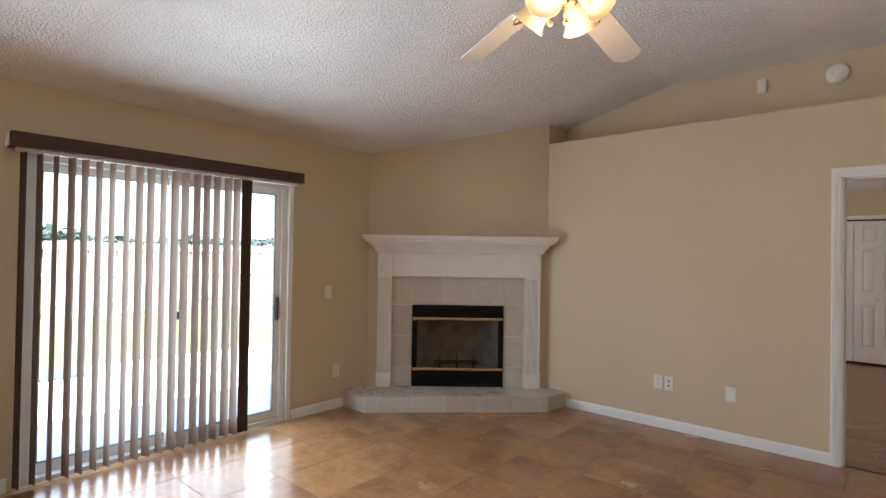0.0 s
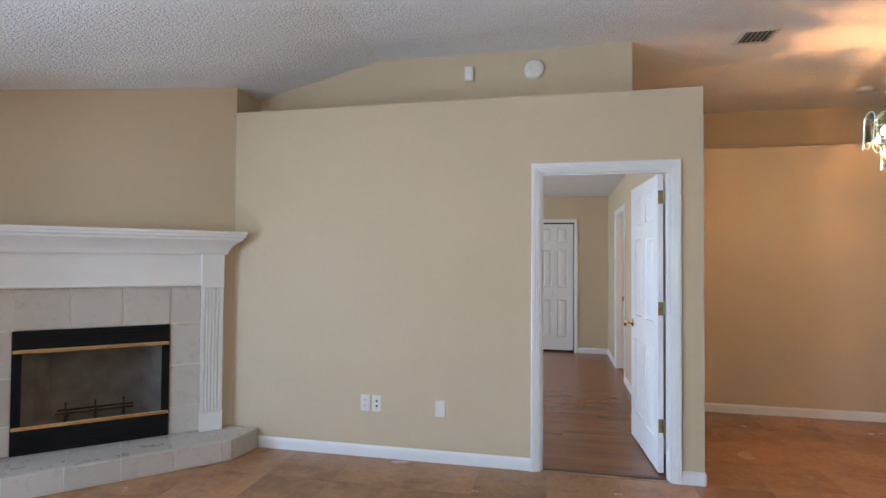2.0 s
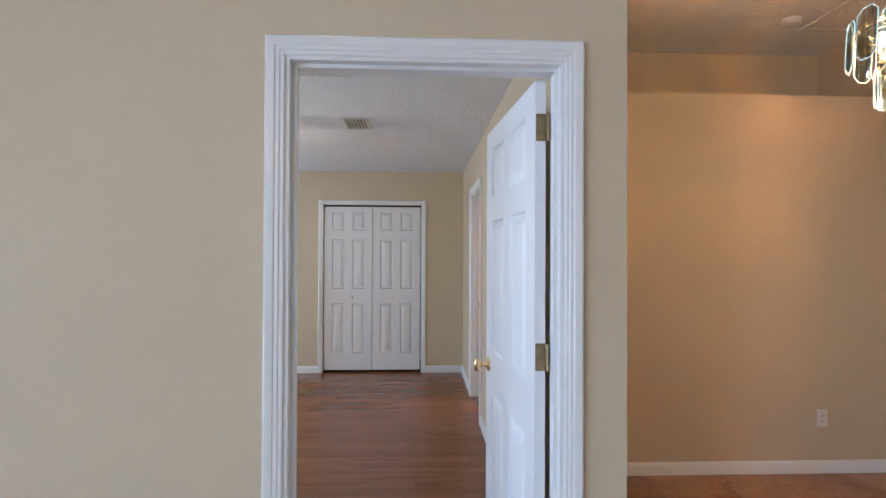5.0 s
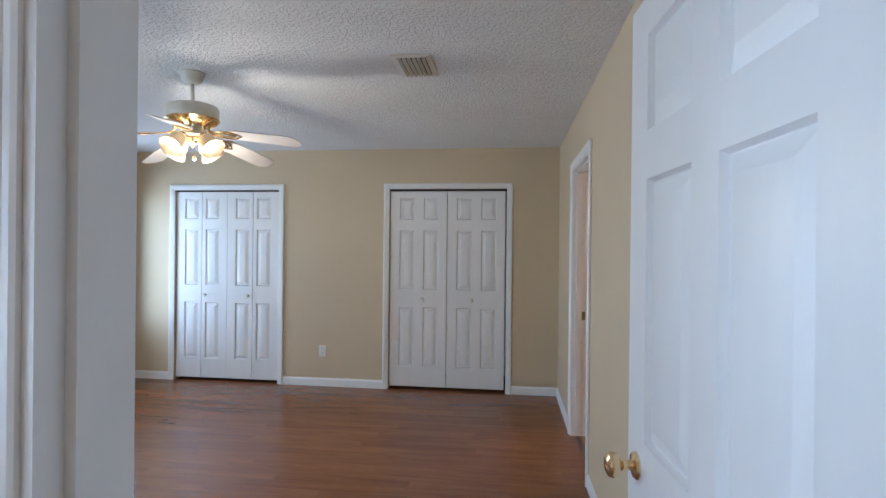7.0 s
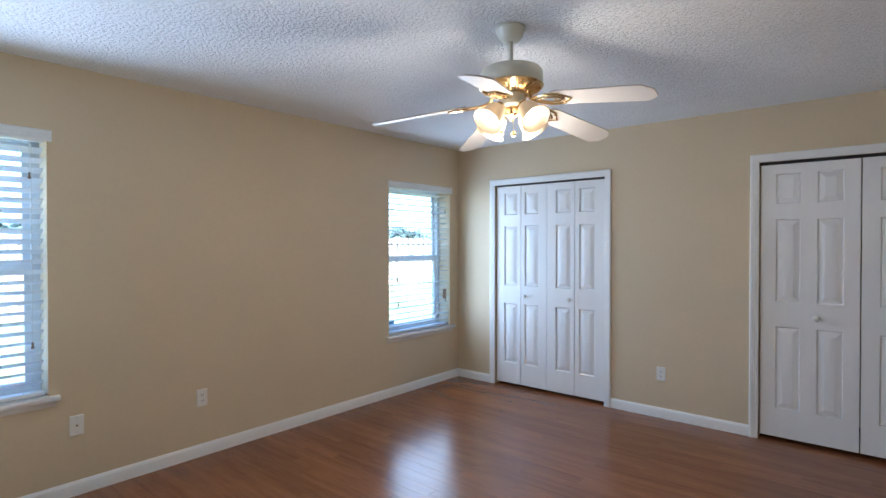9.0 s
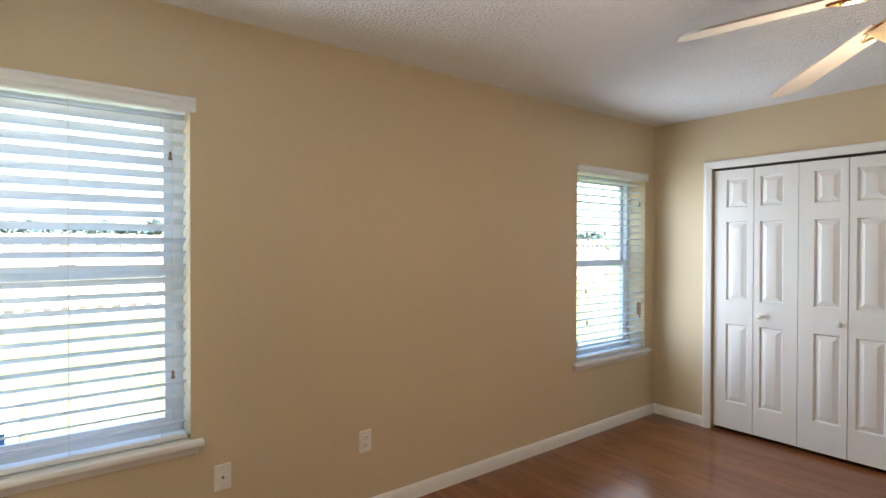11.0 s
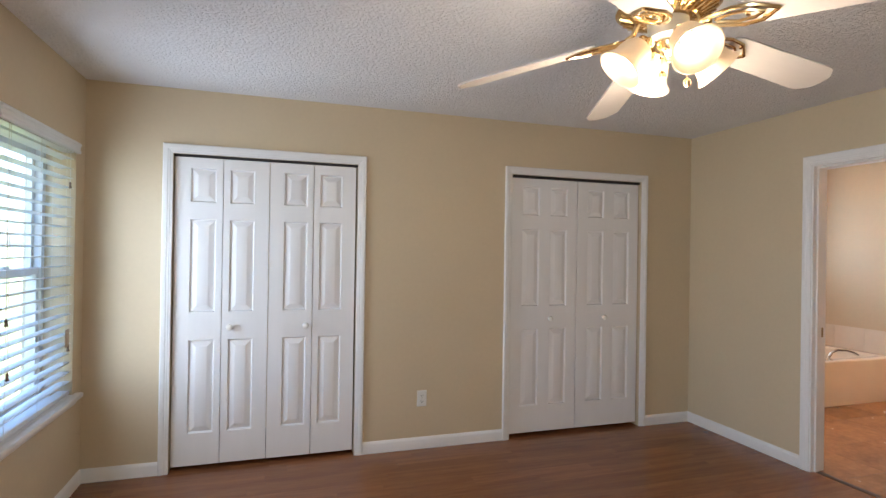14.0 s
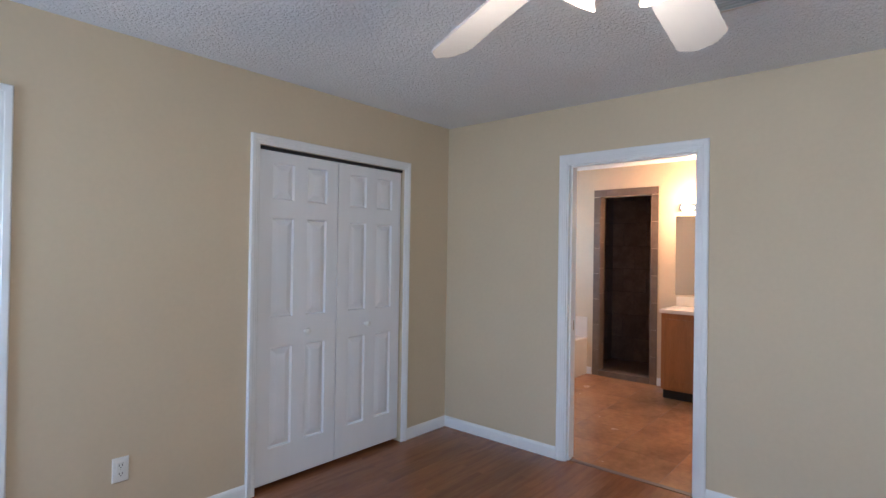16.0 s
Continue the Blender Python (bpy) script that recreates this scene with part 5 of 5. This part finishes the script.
    st = tagged(part("window_sticker", boxed((xo + 0.051, y0 + 0.085, z0 + 0.082), (xo + 0.0515, y0 + 0.23, z0 + 0.125)), M_STICKER, smooth=0), "small blue sticker on the window pane", "sticker")


bedroom_window("window_1", *WIN1, 24, "white single-hung bedroom window near the corner", False)
bedroom_window("window_2", *WIN2, 4, "white single-hung bedroom window beside the closet", True)

# ---------------------------------------------------------------- bathroom
M_OAK = mat("orange_oak_cabinet", (0.36, 0.155, 0.048), 0.38, spots=0.14, scale=6, grain=0.14, grain_scale=40, stretch=(3, 3, 0.35))
M_CULTURED = mat("cream_counter", (0.74, 0.68, 0.58), 0.22, spots=0.05, scale=9)
M_TUB = mat("almond_acrylic_tub", (0.76, 0.70, 0.60), 0.2, spots=0.02, scale=5)
M_WTILE = mat("almond_wall_tile", (0.74, 0.68, 0.58), 0.25, spots=0.03, scale=9, per_object=0.03)
M_STONE = mat("brown_stone_tile", (0.17, 0.105, 0.068), 0.45, second=(0.09, 0.055, 0.036), scale=6, spots=0.2, grain=0.15, grain_scale=35, per_object=0.22, bump=0.2, bump_scale=40)
M_STONEFRAME = mat("taupe_stone_trim_tile", (0.19, 0.14, 0.10), 0.45, second=(0.13, 0.095, 0.068), scale=8, spots=0.15, per_object=0.12, bump=0.15, bump_scale=50)
M_MIRROR = mat("mirror_silver", (0.9, 0.9, 0.9), 0.02, 1.0)
M_CHROME = mat("chrome", (0.8, 0.8, 0.82), 0.08, 1.0, spots=0.03, scale=30)
M_GLOBE = glow("lit_globe_bulb", (1.0, 0.80, 0.52), 2.5)

SH0, SH1, SHT = 8.445, 9.045, 2.105
sy0, sy1, sx1 = 8.10, 9.32, 4.50
for nm, lo, hi in (("wall_shower_back", (sx1, sy0 - 0.1, 0.0), (sx1 + 0.1, sy1 + 0.1, 2.5)), ("wall_shower_north", (XW + 0.12, sy1, 0.0), (sx1, sy1 + 0.1, 2.5)),
                   ("wall_shower_south", (XW + 0.12, sy0 - 0.1, 0.0), (sx1, sy0, 2.5))):
    w_ = tagged(part(nm, boxed(lo, hi), M_DARKGAP, smooth=0), "dark brown stone-tiled shower wall", "wall", kind="structure")
tagged(part("ceiling_shower", boxed((XW + 0.12, sy0 - 0.1, 2.5), (sx1 + 0.1, sy1 + 0.1, 2.6)), M_WALL, smooth=0), "painted shower ceiling", "ceiling", kind="structure")


def tile_wall(parent_name, along, fixed, a0, a1, z0, z1, size, material, out):
    """Square tiles on a plane: along 'x' or 'y', fixed coordinate, facing out (+1 or -1)."""
    par = bpy.data.objects[parent_name]
    row = 0
    z = z0
    while z < z1 - 0.02:
        a = a0 - (0.5 * size if row % 2 else 0)
        while a < a1 - 0.005:
            p, q = max(a, a0) + 0.002, min(a + size, a1) - 0.002
            t, b = min(z + size, z1) - 0.002, z + 0.002
            if q - p > 0.01:
                f0, f1 = sorted((fixed, fixed + out * 0.008))
                lo, hi = ((p, f0, b), (q, f1, t)) if along == "x" else ((f0, p, b), (f1, q, t))
                part("tile", boxed(lo, hi, 0.0015), material, par, smooth=20)
            a += size
        z += size
        row += 1


tile_wall("wall_shower_back", "y", sx1, sy0, sy1, 0.02, 2.5, 0.305, M_STONE, -1)
tile_wall("wall_shower_north", "x", sy1, XW + 0.12, sx1, 0.02, 2.5, 0.305, M_STONE, -1)
tile_wall("wall_shower_south", "x", sy0, XW + 0.12, sx1, 0.02, 2.5, 0.305, M_STONE, 1)
tagged(part("shower_floor", boxed((XW + 0.12, sy0, 0.0), (sx1, sy1, 0.018)), M_STONE, smooth=0), "dark brown stone shower floor", "floor", kind="structure")
shf = thing("shower_surround", Matrix.Identity(4), "taupe stone tile frame round the shower opening", "tile trim")
wf = 0.075
for lo, hi in (((SH1, 0.0), (SH1 + wf, 2.19)), ((SH0 - wf, 0.0), (SH0, 2.19))):
    z = 0.0
    while z < 2.10:
        zt_ = min(z + 0.30, 2.105)
        part("tile", boxed((XW - 0.010, lo[0] + 0.001, z + 0.001), (XW - 0.0005, hi[0] - 0.001, zt_ - 0.001), 0.002), M_STONEFRAME, shf, smooth=20)
        z += 0.30
for a, b in ((SH0 - wf, 8.70), (8.70, 8.95), (8.95, SH1 + wf)):
    part("tile", boxed((XW - 0.010, a + 0.001, 2.106), (XW - 0.0005, b - 0.001, 2.188), 0.002), M_STONEFRAME, shf, smooth=20)
for y_, s in ((SH0, 1), (SH1, -1)):
    z = 0.066
    while z < 2.09:
        zt_ = min(z + 0.30, 2.104)
        ya, yb = sorted((y_ + s * 0.0005, y_ + s * 0.009))
        part("tile", boxed((XW - 0.009, ya, z + 0.001), (XW + 0.12, yb, zt_ - 0.001), 0.001), M_STONEFRAME, shf, smooth=20)
        z += 0.30
part("curb", boxed((XW - 0.012, SH0 + 0.001, 0.0), (XW + 0.12, SH1 - 0.001, 0.064), 0.003), M_STONEFRAME, shf)

tub = thing("bathtub", Matrix.Identity(4), "almond built-in bathtub with a straight apron", "bathtub")
tx0, tx1, ty0, ty1, tz = 1.75, XW - 0.001, 9.185, 10.15, 0.43
bm = bmesh.new()
rim_o = [(tx0, ty0), (tx1, ty0), (tx1, ty1), (tx0, ty1)]


def rounded(x0, x1, y0, y1, r, n=5):
    pts = []
    for cx, cy, s in ((x1 - r, y0 + r, -90), (x1 - r, y1 - r, 0), (x0 + r, y1 - r, 90), (x0 + r, y0 + r, 180)):
        for i in range(n + 1):
            a = radians(s + 90 * i / n)
            pts.append((cx + r * math.cos(a), cy + r * math.sin(a)))
    return pts


rings = []
for ins, z, r in ((0.0, 0.0, 0.012), (0.0, tz - 0.012, 0.012), (0.008, tz, 0.02), (0.10, tz, 0.10), (0.125, tz - 0.02, 0.12), (0.19, 0.10, 0.16), (0.24, 0.07, 0.14)):
    rings.append([bm.verts.new((x, y, z)) for x, y in rounded(tx0 + ins, tx1 - ins, ty0 + ins, ty1 - ins, r)])
for a, b in zip(rings, rings[1:]):
    for i in range(len(a)):
        j = (i + 1) % len(a)
        bm.faces.new((a[i], a[j], b[j], b[i]))
bm.faces.new(rings[-1])
part("shell", bm, M_TUB, tub, smooth=50)
fau = thing("tub_faucet", Matrix.Identity(4), "chrome arched spout on the tub deck", "faucet")
part("spout", tube(bmesh.new(), [(2.60, 9.25, tz), (2.60, 9.25, 0.47), (2.63, 9.25, 0.505), (2.70, 9.25, 0.522), (2.82, 9.25, 0.515), (2.92, 9.25, 0.49), (2.985, 9.25, 0.462)], 0.014, 12), M_CHROME, fau)
part("flange", lathe(bmesh.new(), [(0.03, 0), (0.028, 0.008), (0.016, 0.016)], 20, Matrix.Translation((2.60, 9.25, tz))), M_CHROME, fau)
spl = thing("tub_splash", Matrix.Identity(4), "almond tile splash strip behind the tub", "tile trim")
y = ty0
while y < ty1 - 0.05:
    part("tile", boxed((XW - 0.008, y + 0.001, tz + 0.002), (XW - 0.0005, min(y + 0.32, ty1) - 0.001, 0.674), 0.002), M_WTILE, spl, smooth=20)
    y += 0.32
wall("wall_tub", 0.974, XW, ty1 + 0.002, ty1 + 0.10, 0.0, ZB - 0.002, [(2.3, 2.9, 1.3, 1.9)], "beige wall behind the tub with a window")
bw = thing("window_3", Matrix.Identity(4), "white framed bathroom window over the tub", "window")
bm = solid_cells([2.3, 2.34, 2.86, 2.9], [ty1 + 0.04, ty1 + 0.08], [1.3, 1.34, 1.86, 1.9], lambda x, y, z: not (2.34 < x < 2.86 and 1.34 < z < 1.86))
part("window_frame", bm, M_WHITEALU, bw, smooth=0)
gp = part("pane", boxed((2.34, ty1 + 0.058, 1.34), (2.86, ty1 + 0.062, 1.86)), M_GLASS, bw, smooth=0)
gp.visible_shadow = False

van = thing("vanity_cabinet", Matrix.Identity(4), "orange oak bathroom vanity cabinet", "vanity")
vx, vy0, vy1 = 2.945, 6.60, 8.157
part("body", boxed((vx, vy0, 0.10), (XW - 0.001, vy1, 0.855)), M_OAK, van, smooth=0)
# near-black colour stands in for the shade under the cabinet
part("toe_kick", boxed((vx + 0.07, vy0 + 0.002, 0.0), (XW - 0.001, vy1 - 0.002, 0.0995)), M_DARKGAP, van, smooth=0)
nd = 3
for i in range(nd):
    a = vy0 + 0.02 + (vy1 - vy0 - 0.04) * i / nd
    b = vy0 + 0.02 + (vy1 - vy0 - 0.04) * (i + 1) / nd
    d_ = part("cabinet_door", boxed((vx - 0.018, a + 0.012, 0.13), (vx - 0.0005, b - 0.012, 0.80), 0.003), M_OAK, van)
    part("door_field", boxed((vx - 0.0205, a + 0.075, 0.20), (vx - 0.0175, b - 0.075, 0.73), 0.002), M_OAK, d_)
cnt = thing("countertop", Matrix.Identity(4), "cream cultured marble vanity top with a backsplash", "countertop")
part("slab", boxed((vx - 0.03, vy0 - 0.01, 0.856), (XW - 0.001, vy1 + 0.012, 0.892), 0.004, segs=2), M_CULTURED, cnt)
part("backsplash", boxed((XW - 0.02, vy0 - 0.01, 0.8925), (XW - 0.001, vy1 + 0.012, 0.99), 0.003), M_CULTURED, cnt)
mir = thing("wall_mirror", Matrix.Identity(4), "frameless wall mirror above the vanity", "mirror")
part("plate", boxed((XW - 0.007, 6.70, 1.007), (XW - 0.001, 8.185, 1.85), 0.001), M_MIRROR, mir, smooth=0)
vl = thing("vanity_light", Matrix.Identity(4), "chrome vanity light bar with globe bulbs, lit", "wall lamp")
part("bar", boxed((XW - 0.035, 7.06, 1.895), (XW - 0.001, 8.14, 1.975), 0.006, segs=2), M_CHROME, vl)
for yy in (8.07, 7.77, 7.47, 7.17):
    b_ = part("bulb", lathe(bmesh.new(), [(0.014, 0.0), (0.016, 0.012), (0.032, 0.026), (0.040, 0.048), (0.036, 0.070), (0.020, 0.085), (0.004, 0.090)], 20,
                            Matrix.Translation((XW - 0.036, yy, 1.935)) @ pose(0, 0, 0, 0, -90, 0)), M_GLOBE, vl)

# ---------------------------------------------------------------- outdoors
M_GRASS = mat("dry_green_lawn", (0.085, 0.10, 0.030), 0.9, second=(0.12, 0.115, 0.045), scale=0.6, spots=0.2, grain=0.3, grain_scale=40, bump=0.5, bump_scale=60)
M_CONC = mat("pale_concrete", (0.58, 0.56, 0.52), 0.85, spots=0.12, scale=1.2, grain=0.1, grain_scale=60, bump=0.2, bump_scale=90)
M_FENCE = mat("weathered_pine_fence", (0.42, 0.33, 0.26), 0.85, spots=0.12, scale=4, per_object=0.18, stretch=(3, 3, 0.3), bump=0.2, bump_scale=60)
M_TREES = mat("distant_trees", (0.045, 0.065, 0.055), 0.9, spots=0.3, scale=0.3)
M_MAT = mat("dark_grey_rubber", (0.05, 0.055, 0.06), 0.8, spots=0.15, scale=10)
bm = bmesh.new()
bmesh.ops.create_grid(bm, x_segments=40, y_segments=40, size=700)
bmesh.ops.translate(bm, vec=(-20, 0, -0.16), verts=bm.verts)
tagged(part("ground", bm, M_GRASS, smooth=0), "pale green mown lawn round the house", "lawn", kind="structure")
tagged(part("patio", boxed((-7.65, -5.0, -0.2), (XL - 0.2, 4.9, -0.07), 0.01), M_CONC), "pale concrete patio slab behind the house", "patio", kind="structure")
fence = thing("fence", Matrix.Identity(4), "tall weathered wooden board fence across the lawn", "fence")
pk = finish(boxed((-0.010, -0.069, 0.0), (0.010, 0.069, 1.80)), "board", M_FENCE, 0)
rng = random.Random(11)
FX = -14.6
for i in range(250):
    ob = new("board", pk)
    ob.parent = fence
    ob.location = (FX + (0.03 if i % 2 else -0.03), -14 + i * 0.152, -0.16 + rng.uniform(-0.015, 0.015))
for z in (0.12, 0.80, 1.45):
    part("rail", boxed((FX - 0.019, -14, z), (FX + 0.019, 24, z + 0.085)), M_FENCE, fence, smooth=0)
tagged(part("doormat", boxed((-7.62, 0.95, -0.0695), (-7.05, 1.75, -0.045), 0.006), M_MAT), "dark grey rubber mat on the patio edge", "mat")
# belt of trees beyond the fields
verts, faces = [], []
rng = random.Random(7)
for i in range(5200):
    y = rng.uniform(-110, 130)
    hmax = 4.2 + 1.6 * noise.noise(Vector((y * 0.05, 3.1, 0))) + 0.9 * noise.noise(Vector((y * 0.22, 7.7, 0)))
    z = -0.2 + hmax * rng.random() ** 0.7
    c = Vector((-92 + rng.uniform(-4, 4), y, z))
    s = rng.uniform(0.25, 0.65)
    k0 = len(verts)
    for j in range(4):
        verts.append(c + Vector((rng.gauss(0, 1), rng.gauss(0, 1), rng.gauss(0, 0.8))) * s)
    faces += [(k0, k0 + 1, k0 + 2), (k0, k0 + 2, k0 + 3), (k0, k0 + 3, k0 + 1), (k0 + 1, k0 + 3, k0 + 2)]
me = bpy.data.meshes.new("far_trees")
me.from_pydata([tuple(v) for v in verts], [], faces)
me.materials.append(M_TREES)
tagged(new("far_trees", me), "dark green belt of distant trees", "trees", kind="stuff")

# ---------------------------------------------------------------- floor tiles and planks, last
TP = 0.455


def tile_floor(parent_name, x0, x1, y0, y1, ox, oy):
    par = bpy.data.objects[parent_name]
    gap = 0.002
    full = finish(boxed((-TP / 2 + gap, -TP / 2 + gap, -0.010), (TP / 2 - gap, TP / 2 - gap, 0.0)), "tile", M_TILE, 0)
    i0, i1 = math.floor((x0 - ox) / TP), math.ceil((x1 - ox) / TP)
    j0, j1 = math.floor((y0 - oy) / TP), math.ceil((y1 - oy) / TP)
    for i in range(i0, i1):
        for j in range(j0, j1):
            a, b, c, d = max(ox + i * TP, x0), min(ox + (i + 1) * TP, x1), max(oy + j * TP, y0), min(oy + (j + 1) * TP, y1)
            if b - a < 0.012 or d - c < 0.012:
                continue
            whole = b - a > TP - 1e-4 and d - c > TP - 1e-4
            cx, cy = (a + b) / 2, (c + d) / 2
            me_ = full if whole else finish(boxed((a - cx + gap, c - cy + gap, -0.010), (b - cx - gap, d - cy - gap, 0.0)), "tile", M_TILE, 0)
            ob = new("tile", me_)
            ob.parent = par
            ob.location = (cx, cy, 0.0)


tile_floor("floor_living", XL, XR, YS, YFB - 0.065, -3.195 - 2 * TP, 1.65 - 10 * TP)
tile_floor("floor_dining", 0.974, XR, YFB - 0.065, YD, -3.195 - 2 * TP, 1.65 - 10 * TP)
tile_floor("floor_bathroom", XB + 0.052, XW, 6.49, ty0, 0.90, 6.60)

rng = random.Random(21)
par = bpy.data.objects["floor_bedroom"]
PW, PL = 0.1, 0.84
shared = finish(boxed((-PL / 2 + 0.0003, -PW / 2 + 0.0003, -0.010), (PL / 2 - 0.0003, PW / 2 - 0.0003, 0.0)), "plank", M_PLANK, 0)
y = YFB - 0.058
while y < YB + 0.1:
    x = XLB - rng.uniform(0.05, PL - 0.05)
    while x < XB + 0.045:
        a, b = max(x, XLB), min(x + PL, XB + 0.045)
        if b - a > 0.03:
            w_ = b - a
            me_ = shared if w_ > PL - 1e-4 else finish(boxed((-w_ / 2 + 0.0003, -PW / 2 + 0.0003, -0.010), (w_ / 2 - 0.0003, PW / 2 - 0.0003, 0.0)), "plank", M_PLANK, 0)
            ob = new("plank", me_)
            ob.parent = par
            ob.location = ((a + b) / 2, y + PW / 2, 0.0)
        x += PL
    y += PW
